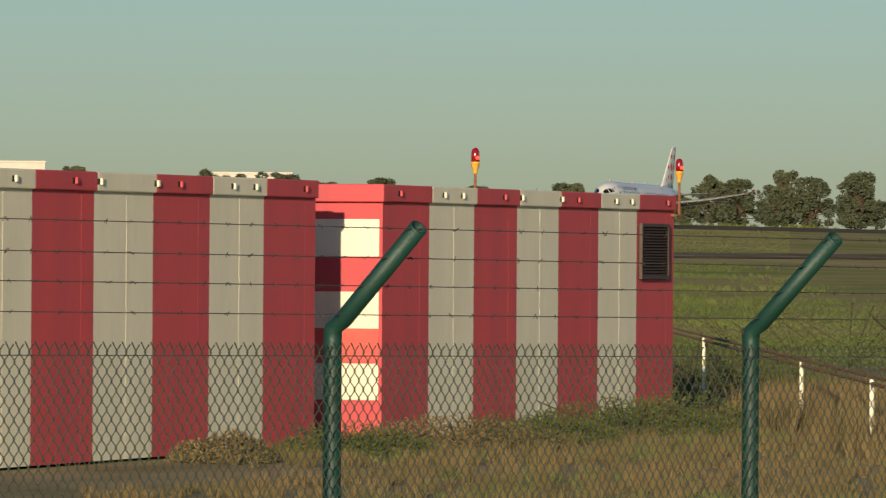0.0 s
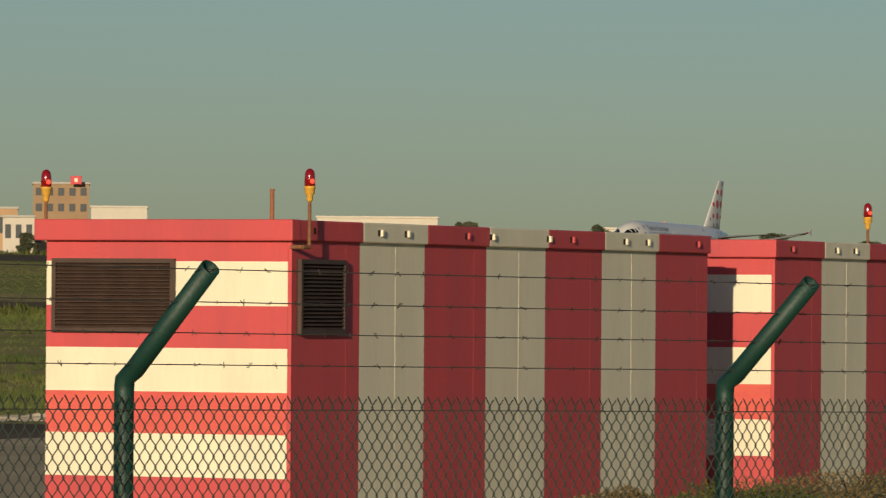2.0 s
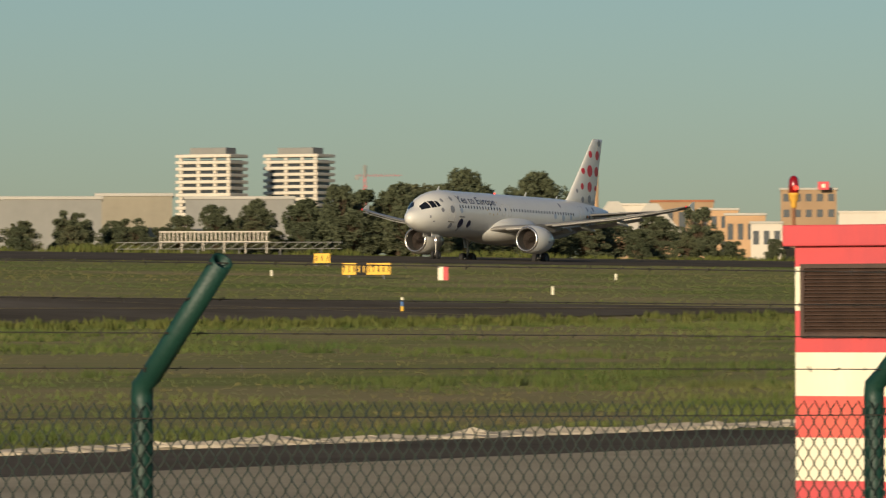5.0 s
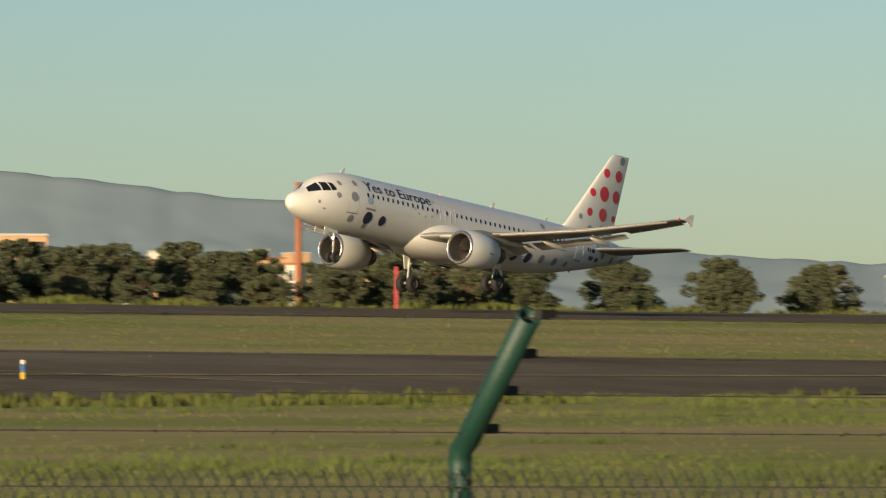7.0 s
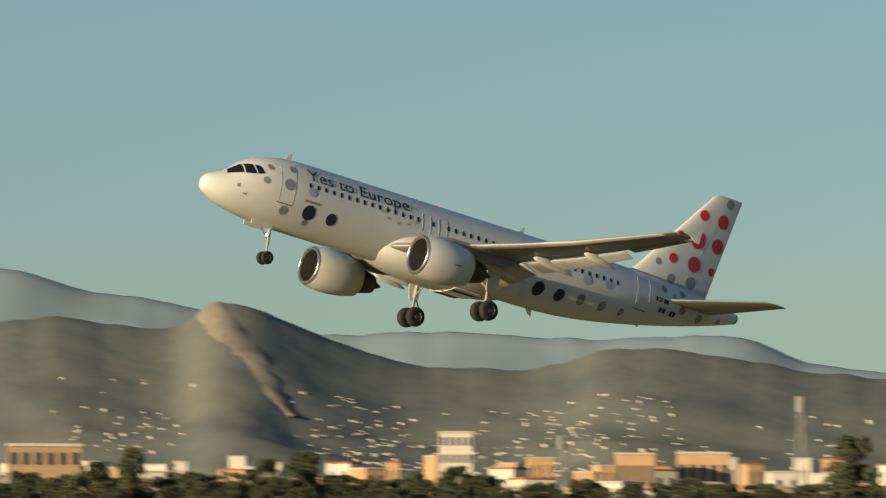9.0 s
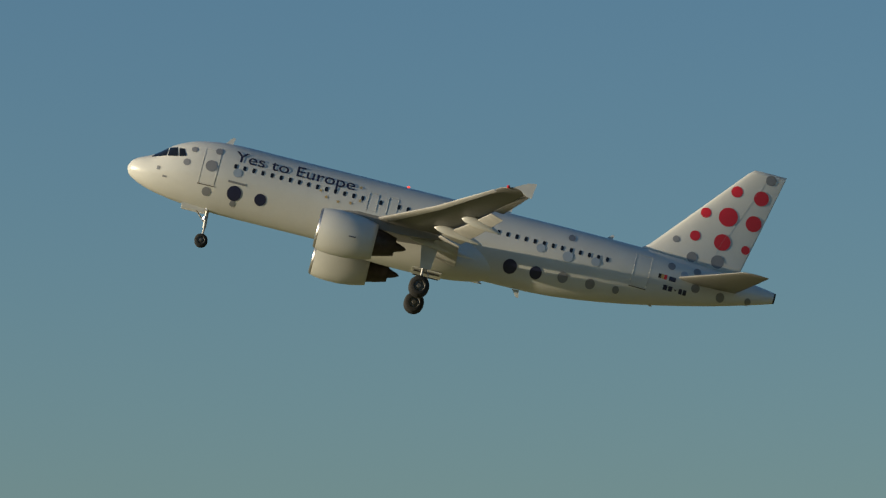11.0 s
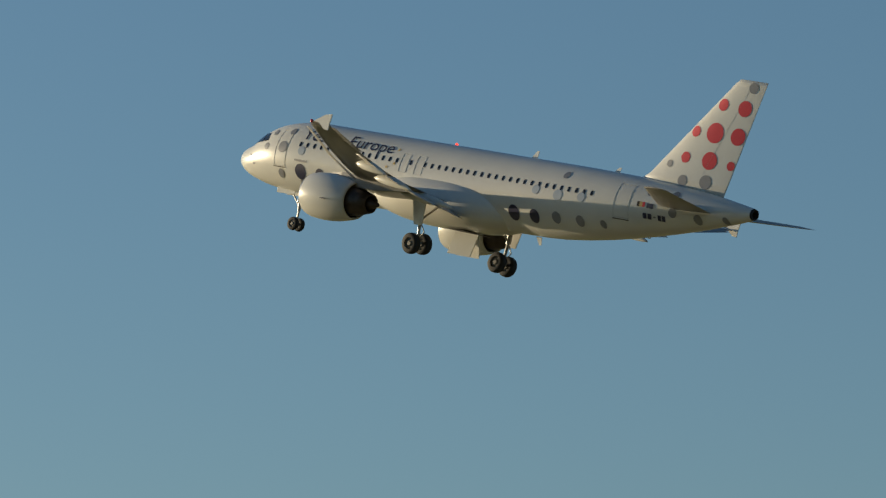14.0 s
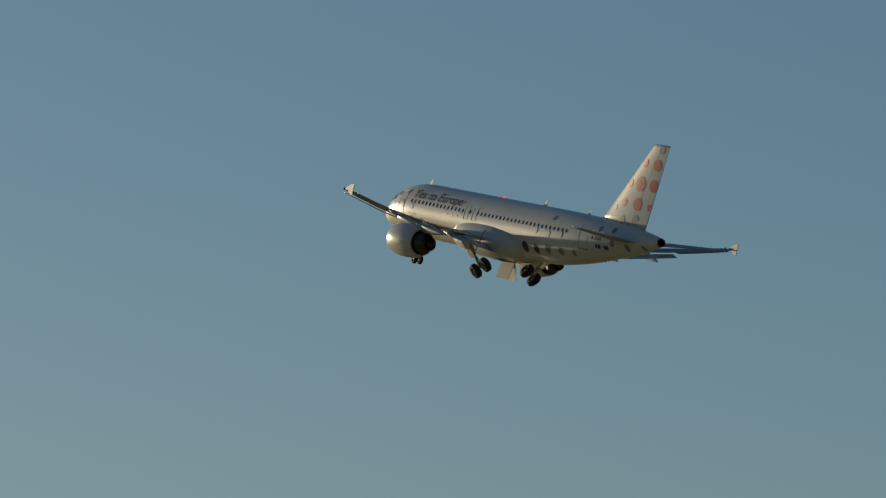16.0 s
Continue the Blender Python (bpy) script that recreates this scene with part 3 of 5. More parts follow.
def airliner():
    root = thing("airliner", "white twin-engine airliner with red and blue dots taking off", "airplane")
    # cabin
    st = [0, 0.04, 0.12, 0.22, 0.35, 0.55, 0.8, 1.1, 1.4, 1.8, 2.2, 2.6, 3, 3.5, 4, 4.7, 5.5, 6.5, 8, 11, 14, 17, 20, 22.5, 23.7, 25, 26.5, 28, 29.5, 31, 32.5, 34, 35.2, 36.5, 37.0, 37.5]
    n = 48
    rings = []
    for s in st:
        w, c, h = hull(s)
        rings.append([(-s, w * math.sin(6.28318 * k / n), c + h * math.cos(6.28318 * k / n)) for k in range(n)])
    bm = loft(bmesh.new(), rings, True, True, False)
    bmesh.ops.recalc_face_normals(bm, faces=bm.faces)
    fus = part("fuselage", bm, M_PLANE, root, "glossy white fuselage", True)
    w, c, h = hull(37.5)
    bm = bmesh.new()
    loft(bm, [[(-37.5 - d, w * f * math.sin(k * 0.3927), c + h * f * math.cos(k * 0.3927)) for k in range(16)] for d, f in ((0, 0.995), (0.1, 0.93), (0.1, 0.7), (-0.3, 0.6))], True, False, True)
    part("exhaust_outlet", bm, M_BLACK, fus, "dark auxiliary exhaust outlet")
    # belly fairing
    bm = bmesh.new()
    rings = []
    for k in range(25):
        u = k / 24
        s = 10.8 + 11.6 * u
        f = max(0.02, (1 - abs(2 * u - 1) ** 2.6)) ** 0.55
        wv, hv = 2.5 * f, 1.42 * f
        rings.append([(-s, wv * math.copysign(abs(math.sin(6.28318 * q / 32)) ** 0.8, math.sin(6.28318 * q / 32)), -1.12 + hv * math.copysign(abs(math.cos(6.28318 * q / 32)) ** 0.85, math.cos(6.28318 * q / 32))) for q in range(32)])
    loft(bm, rings, True, True, True)
    bmesh.ops.recalc_face_normals(bm, faces=bm.faces)
    part("belly_fairing", bm, M_PLANE, root, "smooth white belly fairing", True)
    # cockpit glazing
    for side in (1, -1):
        for o in ([(1.18, 0.12), (1.36, 0.40), (2.02, 0.88), (2.0, 0.34)], [(2.08, 0.34), (2.1, 0.9), (2.52, 0.97), (2.66, 0.43)], [(2.74, 0.44), (2.62, 0.97), (2.93, 0.95), (3.12, 0.55)]):
            bm = patch(bmesh.new(), o, lambda s, z: skin(s, z, 0.022, side))
            part("cockpit_window", bm, M_PANE, fus, "dark cockpit pane")
        # cabin windows
        for k in range(42):
            s = 6.0 + k * 0.53
            if 13.6 < s < 15.5 and k % 2:
                continue
            bm = patch(bmesh.new(), round_outline(s, 0.6, 0.09, 0.145, 12, 0.7), lambda a, b: skin(a, b, 0.01, side))
            part("cabin_window", bm, M_PANE, fus)
        # doors as thin seams
        for s0, s1, z0, z1 in ((4.15, 5.05, -0.75, 1.25), (29.3, 30.25, -0.4, 1.4), (13.75, 14.3, 0.0, 1.05), (14.9, 15.45, 0.0, 1.05)):
            bm = bmesh.new()
            mz = [z0 + (z1 - z0) * k / 6 for k in range(7)]
            loop = [(s0, z) for z in mz] + [(s1, z) for z in mz[::-1]]
            for k in range(len(loop)):
                tube(bm, skin(*loop[k], 0.004, side), skin(*loop[(k + 1) % len(loop)], 0.003, side), 0.010, n=5)
            part("door_seam", bm, M_SEAM, fus, "thin door outline")
        for s0 in (4.1, 29.25):
            bm = bmesh.new()
            z = -0.82 if s0 < 10 else -0.48
            tube(bm, skin(s0, z, 0.01, side), skin(s0 + 1.0, z, 0.01, side), 0.025, n=6)
            part("door_sill", bm, M_DARKMETAL, fus)
    # livery dots on the port side
    for s, z, r, m in ((6.28, -0.6, 0.41, M_NAVY), (7.8, -0.6, 0.33, M_NAVY), (4.66, 0.6, 0.33, M_GREY), (4.7, -0.85, 0.24, M_GREY), (3.25, 0.5, 0.2, M_GREY), (3.5, 1.35, 0.17, M_GREY), (4.9, 1.55, 0.2, M_GREY), (6.2, 0.55, 0.25, M_PALE), (6.3, -1.15, 0.15, M_GREY), (22.45, -0.8, 0.4, M_NAVY), (23.95, -0.8, 0.35, M_NAVY), (25.5, -0.68, 0.3, M_GREY), (27.1, -0.65, 0.28, M_GREY), (28.6, -0.6, 0.2, M_GREY), (23.9, 0.6, 0.25, M_PALE), (25.5, 0.5, 0.3, M_PALE), (27.1, 0.6, 0.25, M_PALE), (25.5, 1.65, 0.2, M_GREY), (33.0, 0.61, 0.25, M_GREY), (34.5, 0.5, 0.25, M_GREY), (36.1, 0.7, 0.18, M_GREY), (32.9, 1.55, 0.22, M_GREY), (31.4, 1.5, 0.22, M_GREY), (32.2, 1.2, 0.2, M_PALE)):
        bm = patch(bmesh.new(), round_outline(s, z - 0.3, r, r), lambda a, b: skin(a, b, 0.014))
        part("livery_dot", bm, m, fus)
    for k, (s, z) in enumerate(((11.4, 0.45), (12.1, 0.35), (12.8, 0.45), (13.3, 0.7), (13.2, 1.5), (11.0, 0.75))):
        z -= 0.3
        o = [(s + (0.13 if q % 2 == 0 else 0.05) * math.sin(q * 0.62832), z + (0.13 if q % 2 == 0 else 0.05) * math.cos(q * 0.62832)) for q in range(10)]
        part("livery_star", patch(bmesh.new(), o, lambda a, b: skin(a, b, 0.014)), M_GOLD, fus, "small gold star")
    text_on_skin("Yes to Europe", 5.85, 12.85, 0.92, 0.66, M_NAVY, fus, "slogan")
    # small marks: plain bars
    for s, z, a, b, m in ((6.3, -0.02, 0.5, 0.06, M_GREY), (31.3, 0.22, 0.12, 0.14, M_NAVY), (31.6, 0.22, 0.12, 0.14, M_NAVY), (31.9, 0.22, 0.06, 0.03, M_NAVY), (32.2, 0.22, 0.1, 0.14, M_NAVY), (32.45, 0.22, 0.1, 0.14, M_NAVY), (30.85, 0.78, 0.08, 0.13, M_TYRE), (31.02, 0.78, 0.08, 0.13, M_GOLD), (31.19, 0.78, 0.08, 0.13, M_DOT), (31.6, 0.76, 0.2, 0.13, M_NAVY), (2.2, -0.75, 0.12, 0.05, M_GREY), (1.75, -0.35, 0.09, 0.11, M_GREY)):
        z -= 0.3 if s > 3 else 0.1
        o = [(s - a, z - b), (s + a, z - b), (s + a, z + b), (s - a, z + b)]
        part("livery_mark", patch(bmesh.new(), o, lambda p, q: skin(p, q, 0.016)), m, fus)
    # aerials
    for s, z, hgt in ((5.3, 2.03, 0.4), (21.6, 2.05, 0.42), (27.6, 2.0, 0.3), (23.1, -2.1, -0.42), (30.6, -0.92, -0.25)):
        bm = loft(bmesh.new(), [[(-s + 0.2, 0.02, z), (-s + 0.2, -0.02, z), (-s - 0.2, -0.02, z), (-s - 0.2, 0.02, z)], [(-s - 0.12, 0.012, z + hgt), (-s - 0.12, -0.012, z + hgt), (-s - 0.28, -0.012, z + hgt), (-s - 0.28, 0.012, z + hgt)]], True, True, True)
        part("aerial", bm, M_PLANE, fus)
    bm = bmesh.new()
    bmesh.ops.create_uvsphere(bm, u_segments=12, v_segments=8, radius=0.09, matrix=Matrix.Translation((-15.8, 0, 2.1)))
    part("beacon", bm, M_GLOW, fus, "glowing red beacon", True)
    # fin
    bm = bmesh.new()
    rows = []
    for z in (1.5, 2.3, 3.5, 5, 6.5, 7.7, 7.93):
        lo, hi = fin_le(max(z, 2.0)), fin_te(z)
        lo = lo - (0.9 if z < 2.2 else 0) + (0.08 if z > 7.9 else 0)
        pts = airfoil(lo, hi - lo, 0.10, 0, 0)
        rows.append([Vector((p.x, p.z if k <= 14 else -abs(p.z) / 0.75, z)) for k, p in enumerate(pts)])
    loft(bm, rows, True, True, True)
    bmesh.ops.recalc_face_normals(bm, faces=bm.faces)
    fin = part("fin", bm, M_PLANE, root, "white tail fin with red dots", True)
    for s, z, r, m in ((34.75, 6.65, 0.33, M_DOT), (36.2, 6.6, 0.43, M_DOT), (34.6, 5.1, 0.55, M_DOT), (36.1, 5.08, 0.46, M_DOT), (33.3, 5.05, 0.3, M_DOT), (34.6, 3.6, 0.48, M_DOT), (33.0, 3.6, 0.3, M_DOT), (36.0, 3.5, 0.25, M_DOT), (32.0, 3.15, 0.2, M_GREY), (34.6, 2.45, 0.38, M_GREY), (33.1, 2.35, 0.3, M_GREY), (36.5, 7.75, 0.3, M_GREY)):
        for side in (1, -1):
            part("livery_dot", patch(bmesh.new(), round_outline(s, z, r, r), lambda a, b: on_fin(a - 0.68, b - 0.2, side)), m, fin)
    bm = bmesh.new()
    tube(bm, on_fin(33.6, 2.6), on_fin(35.7, 7.8), 0.003, n=5)
    part("rudder_seam", bm, M_SEAM, fin)
    # tailplane
    for side in (1, -1):
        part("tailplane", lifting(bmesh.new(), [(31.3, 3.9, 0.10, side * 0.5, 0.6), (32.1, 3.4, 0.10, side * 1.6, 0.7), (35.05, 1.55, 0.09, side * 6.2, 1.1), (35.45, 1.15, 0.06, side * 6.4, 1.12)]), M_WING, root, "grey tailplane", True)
    legs = []
    # wings
    def wing_le(y):
        return 12.2 + (y - 1.9) * 0.575

    def wing_te(y):
        return 19.1 if y < 6.4 else 19.1 + (y - 6.4) * 0.325

    def wing_z(y):
        return -1.25 + (y - 1.9) * 0.1 + max(0, y - 6) ** 2 * 0.006

    for side in (1, -1):
        rows = [(wing_le(y), (wing_te(y) - wing_le(y)) * 0.84, 0.135 if y < 3 else 0.115, side * y, wing_z(y)) for y in (0.8, 1.9, 4, 6.4, 9, 12, 15, 16.6)]
        rows.append((wing_le(16.95) + 0.25, 0.95, 0.07, side * 16.95, wing_z(16.95)))
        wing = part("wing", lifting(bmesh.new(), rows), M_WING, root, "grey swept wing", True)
        for y0, y1 in ((2.2, 6.2), (6.6, 12.6)):
            rr = []
            for y in (y0, (y0 + y1) / 2, y1):
                ch = wing_te(y) - wing_le(y)
                rr.append((wing_le(y) + ch * 0.78, ch * 0.27, 0.13, side * y, wing_z(y) - 0.10 * ch * 0.55 - 0.05, 14, radians(16)))
            part("flap", lifting(bmesh.new(), rr), M_SLAT, wing, "extended grey flap", True)
        rr = [(wing_le(y) + (wing_te(y) - wing_le(y)) * 0.80, (wing_te(y) - wing_le(y)) * 0.2, 0.10, side * y, wing_z(y) - 0.02, 14, radians(6)) for y in (12.8, 14.6, 16.4)]
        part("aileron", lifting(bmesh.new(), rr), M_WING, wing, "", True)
        for y0, y1 in ((3.0, 5.0), (6.6, 16.4)):
            rr = [(wing_le(y) - 0.28, (wing_te(y) - wing_le(y)) * 0.13, 0.24, side * y, wing_z(y) - 0.16, 14, radians(14)) for y in (y0, (y0 + y1) / 2, y1)]
            part("slat", lifting(bmesh.new(), rr), M_SLAT, wing, "extended pale slat", True)
        for y in (4.3, 7.9, 10.9):
            ch = wing_te(y) - wing_le(y)
            bm = bmesh.new()
            rings = []
            for k in range(13):
                u = k / 12
                f = max(0.03, math.sin(math.pi * u ** 0.8)) ** 0.7
                rings.append([(-(wing_le(y) + ch * 0.52 + u * ch * 0.72), side * y + 0.17 * f * math.sin(q * 0.5236), wing_z(y) - 0.24 - 0.34 * u * u + 0.27 * f * math.cos(q * 0.5236)) for q in range(12)])
            loft(bm, rings, True, True, True)
            bmesh.ops.recalc_face_normals(bm, faces=bm.faces)
            part("flap_fairing", bm, M_PLANE, wing, "pale flap track fairing", True)
        zt = wing_z(17.0)
        bm = bmesh.new()
        o = [(21.3, 0.03), (22.05, 0.42), (22.5, 0.5), (22.42, 0.02), (22.4, -0.36), (22.1, -0.33), (21.7, -0.05)]
        loft(bm, [[(-s, side * (16.98 + d), zt + z) for s, z in o] for d in (0, 0.06)], True, True, True)
        bmesh.ops.recalc_face_normals(bm, faces=bm.faces)
        part("wingtip_fence", bm, M_PLANE, wing, "small white wingtip fence")
        bm = bmesh.new()
        bmesh.ops.create_uvsphere(bm, u_segments=8, v_segments=6, radius=0.1, matrix=Matrix.Translation((-(wing_le(16.8) + 0.25), side * 16.9, zt)))
        part("tip_light", bm, M_DOT, wing)
        # engine
        ec = (11.35, side * 5.75, -2.2)
        bm = revolve(bmesh.new(), [(0.12, 0.93), (0.03, 0.98), (0.0, 1.04), (0.05, 1.11), (0.16, 1.16)], ec)
        eng = part("engine", revolve(bmesh.new(), [(0.16, 1.16), (0.5, 1.24), (1.1, 1.285), (1.8, 1.28), (2.5, 1.20), (3.1, 1.07), (3.35, 1.0), (3.35, 0.94), (2.9, 0.95)], ec, 36), M_PLANE, root, "white engine nacelle", True)
        part("inlet_lip", bm, M_METAL, eng, "polished metal inlet lip", True)
        part("inlet_duct", revolve(bmesh.new(), [(0.12, 0.93), (0.5, 0.9), (1.15, 0.9)], ec), M_RIM, eng, "dark inlet duct", True)
        bm = revolve(bmesh.new(), [(1.12, 0.9), (1.14, 0.28)], ec)
        part("fan", bm, M_DARKMETAL, eng, "dark fan disc")
        for k in range(24):
            a0 = k * 0.2618
            b2 = bmesh.new()
            c0, s0 = math.cos(a0), math.sin(a0)
            c1, s1 = math.cos(a0 + 0.17), math.sin(a0 + 0.17)
            vs = [b2.verts.new(p) for p in ((-(ec[0] + 1.0), ec[1] + 0.28 * c0, ec[2] + 0.28 * s0), (-(ec[0] + 0.98), ec[1] + 0.88 * c0, ec[2] + 0.88 * s0), (-(ec[0] + 1.1), ec[1] + 0.88 * c1, ec[2] + 0.88 * s1), (-(ec[0] + 1.1), ec[1] + 0.28 * c1, ec[2] + 0.28 * s1))]
            b2.faces.new(vs)
            part("fan_blade", b2, M_DARKMETAL, eng)
        part("spinner", revolve(bmesh.new(), [(0.55, 0.01), (0.7, 0.12), (0.95, 0.25), (1.12, 0.3)], ec, 16), M_DARKMETAL, eng, "", True)
        part("core_cowl", revolve(bmesh.new(), [(2.7, 0.86), (3.35, 0.80), (3.9, 0.68), (4.5, 0.52), (4.5, 0.45), (4.2, 0.4)], ec), M_DARKMETAL, eng, "heat-stained exhaust cowl", True)
        part("exhaust_plug", revolve(bmesh.new(), [(4.1, 0.4), (4.5, 0.3), (5.0, 0.12), (5.15, 0.01)], ec, 16), M_DARKMETAL, eng, "", True)
        bm = bmesh.new()
        pz = wing_z(5.75)
        loft(bm, [[(-s, side * 5.75 + d, z) for d, z in ((-w, zb), (w, zb), (w, zt2), (-w, zt2))] for s, w, zb, zt2 in ((12.3, 0.05, -1.05, -0.93), (13.4, 0.2, -1.3, -0.75), (14.6, 0.24, -1.45, pz + 0.1), (16.2, 0.22, -1.45, pz), (18.3, 0.06, pz - 0.35, pz - 0.1))], True, True, True)
        bmesh.ops.recalc_face_normals(bm, faces=bm.faces)
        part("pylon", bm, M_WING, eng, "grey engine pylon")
        bm = bmesh.new()
        box(bm, -13.6, side * 5.75 + side * 1.262, -2.42, -13.2, side * 5.75 + side * 1.29, -2.36)
        part("engine_mark", bm, M_NAVY, eng)
        # main gear
        gx, gy = -17.7, side * 3.8
        gear = new("main_gear")
        gear.parent = root
        hinge = Matrix.Translation((-17.7, side * 3.7, -1.25))
        gear.matrix_basis = hinge
        legs.append((gear, side))
        gx, gy, gz = 0.0, side * 0.1, 1.25
        bm = bmesh.new()
        tube(bm, (gx, 0, 0.05), (gx, gy, gz - 2.6), 0.15)
        tube(bm, (gx, gy, gz - 2.6), (gx, gy, gz - 3.7), 0.09)
        tube(bm, (gx, gy - 0.5, gz - 3.72), (gx, gy + 0.5, gz - 3.72), 0.09)
        part("strut", bm, M_STEEL, gear, "grey oleo strut")
        bm = bmesh.new()
        tube(bm, (gx, gy, gz - 2.5), (gx + 0.1, gy - side * 1.7, gz - 1.5), 0.06)
        tube(bm, (gx - 0.13, gy, gz - 2.7), (gx - 0.4, gy, gz - 3.1), 0.035)
        tube(bm, (gx - 0.4, gy, gz - 3.1), (gx - 0.1, gy, gz - 3.55), 0.035)
        part("brace", bm, M_STEEL, gear)
        for d in (-0.46, 0.46):
            wheel(gear, "wheel", (gx, gy + d, gz - 3.78), 0.58, 0.42)
        bm = bmesh.new()
        loft(bm, [[(gx + 0.45, gy + side * 0.28, gz - 1.35), (gx - 0.55, gy + side * 0.28, gz - 1.35), (gx - 0.4, gy + side * 0.22, gz - 2.75), (gx + 0.2, gy + side * 0.22, gz - 2.75)], [(gx + 0.45, gy + side * 0.33, gz - 1.35), (gx - 0.55, gy + side * 0.33, gz - 1.35), (gx - 0.4, gy + side * 0.27, gz - 2.75), (gx + 0.2, gy + side * 0.27, gz - 2.75)]], True, True, True)
        bmesh.ops.recalc_face_normals(bm, faces=bm.faces)
        part("leg_door", bm, M_PLANE, gear, "white gear leg door")
    # nose gear
    gear = new("nose_gear")
    gear.parent = root
    bm = bmesh.new()
    tube(bm, (-5.0, 0, -1.9), (-5.07, 0, -3.0), 0.1)
    tube(bm, (-5.07, 0, -3.0), (-5.07, 0, -3.7), 0.06)
    tube(bm, (-5.07, -0.3, -3.72), (-5.07, 0.3, -3.72), 0.05)
    tube(bm, (-5.0, 0, -2.7), (-4.2, 0, -1.95), 0.045)
    part("strut", bm, M_STEEL, gear, "grey nose gear strut")
    for d in (-0.25, 0.25):
        wheel(gear, "wheel", (-5.07, d, -3.75), 0.38, 0.22)
    bm = bmesh.new()
    box(bm, -5.0, -0.13, -2.55, -4.93, 0.13, -2.35, 0.02)
    lamp = part("taxi_light", bm, M_METAL, gear, "small round landing light")
    bm = bmesh.new()
    bmesh.ops.create_uvsphere(bm, u_segments=10, v_segments=8, radius=0.075, matrix=Matrix.Translation((-4.9, 0.0, -2.45)))
    part("glowing_bulb", bm, M_TAXILIGHT, lamp)
    for d in (-0.42, 0.42):
        bm = bmesh.new()
        box(bm, -4.9, d - 0.02, -2.18, -3.5, d + 0.02, -1.85, 0.015)
        part("nose_gear_door", bm, M_PLANE, gear, "small white gear door")
    # belly doors swing down after take-off
    doors = []
    for side in (1, -1):
        bm = bmesh.new()
        loft(bm, [[(-17.1, 0, 0), (-18.8, 0, 0), (-18.8, side * 1.3, 0.16), (-17.1, side * 1.3, 0.16)], [(-17.1, 0, -0.05), (-18.8, 0, -0.05), (-18.8, side * 1.3, 0.11), (-17.1, side * 1.3, 0.11)]], True, True, True)
        bmesh.ops.recalc_face_normals(bm, faces=bm.faces)
        d = part("belly_door", bm, M_PLANE, root, "white main gear bay door")
        d.matrix_basis = Matrix.Translation((0, side * 0.06, -2.56))
        doors.append((d, side))
    # no bay is cut; a black plate on the fairing paints its darkness
    bm = bmesh.new()
    box(bm, -18.7, -1.1, -2.545, -17.2, 1.1, -2.53)
    part("gear_bay", bm, M_BLACK, root, "flat black plate painting the shade of an open gear bay")
    return root, doors, legs


PLANE, BELLY_DOORS, LEGS = airliner()


def fly(x, y, z, heading, pitch, bank):
    return Matrix.Translation((x, y, z)) @ Matrix.Rotation(radians(180 + heading), 4, "Z") @ Matrix.Rotation(radians(-pitch), 4, "Y") @ Matrix.Rotation(radians(bank), 4, "X")

# ---- plants near the shelters and in the field ----
def blades(name, spots, material, label, height, width, count, seed, category="grass", lean=0.35):
    """Many thin blades in tufts, one object; spots: list of (x, y, z, scale)."""
    rng = np.random.RandomState(seed)
    sp = np.repeat(np.array(spots), count, axis=0)
    n = len(sp)
    a = rng.uniform(0, 6.283, n)
    sc = sp[:, 3] * rng.uniform(0.55, 1.15, n)
    off = rng.uniform(-1, 1, (n, 2)) * (width * 3.5 * sp[:, 3])[:, None]
    base = sp[:, :3].copy()
    base[:, :2] += off
    side = np.stack([np.cos(a), np.sin(a), 0 * a], 1) * (width * sc)[:, None]
    tip = base + np.stack([rng.uniform(-lean, lean, n) * height * sc, rng.uniform(-lean, lean, n) * height * sc, height * sc], 1)
    base[:, 2] -= 0.03
    verts = np.stack([base - side, base + side, tip], 1).reshape(-1, 3)
    me = bpy.data.meshes.new(name)
    me.from_pydata(verts.tolist(), [], np.arange(3 * n).reshape(-1, 3).tolist())
    me.materials.append(material)
    return tagged(new(name, me), label, category, kind="stuff")


SOIL_SPOTS = [(148, 100, 19, 10), (108, 104, 22, 6), (122, 94, 14, 4), (176, 92, 12, 5), (150, 78, 10, 3)]


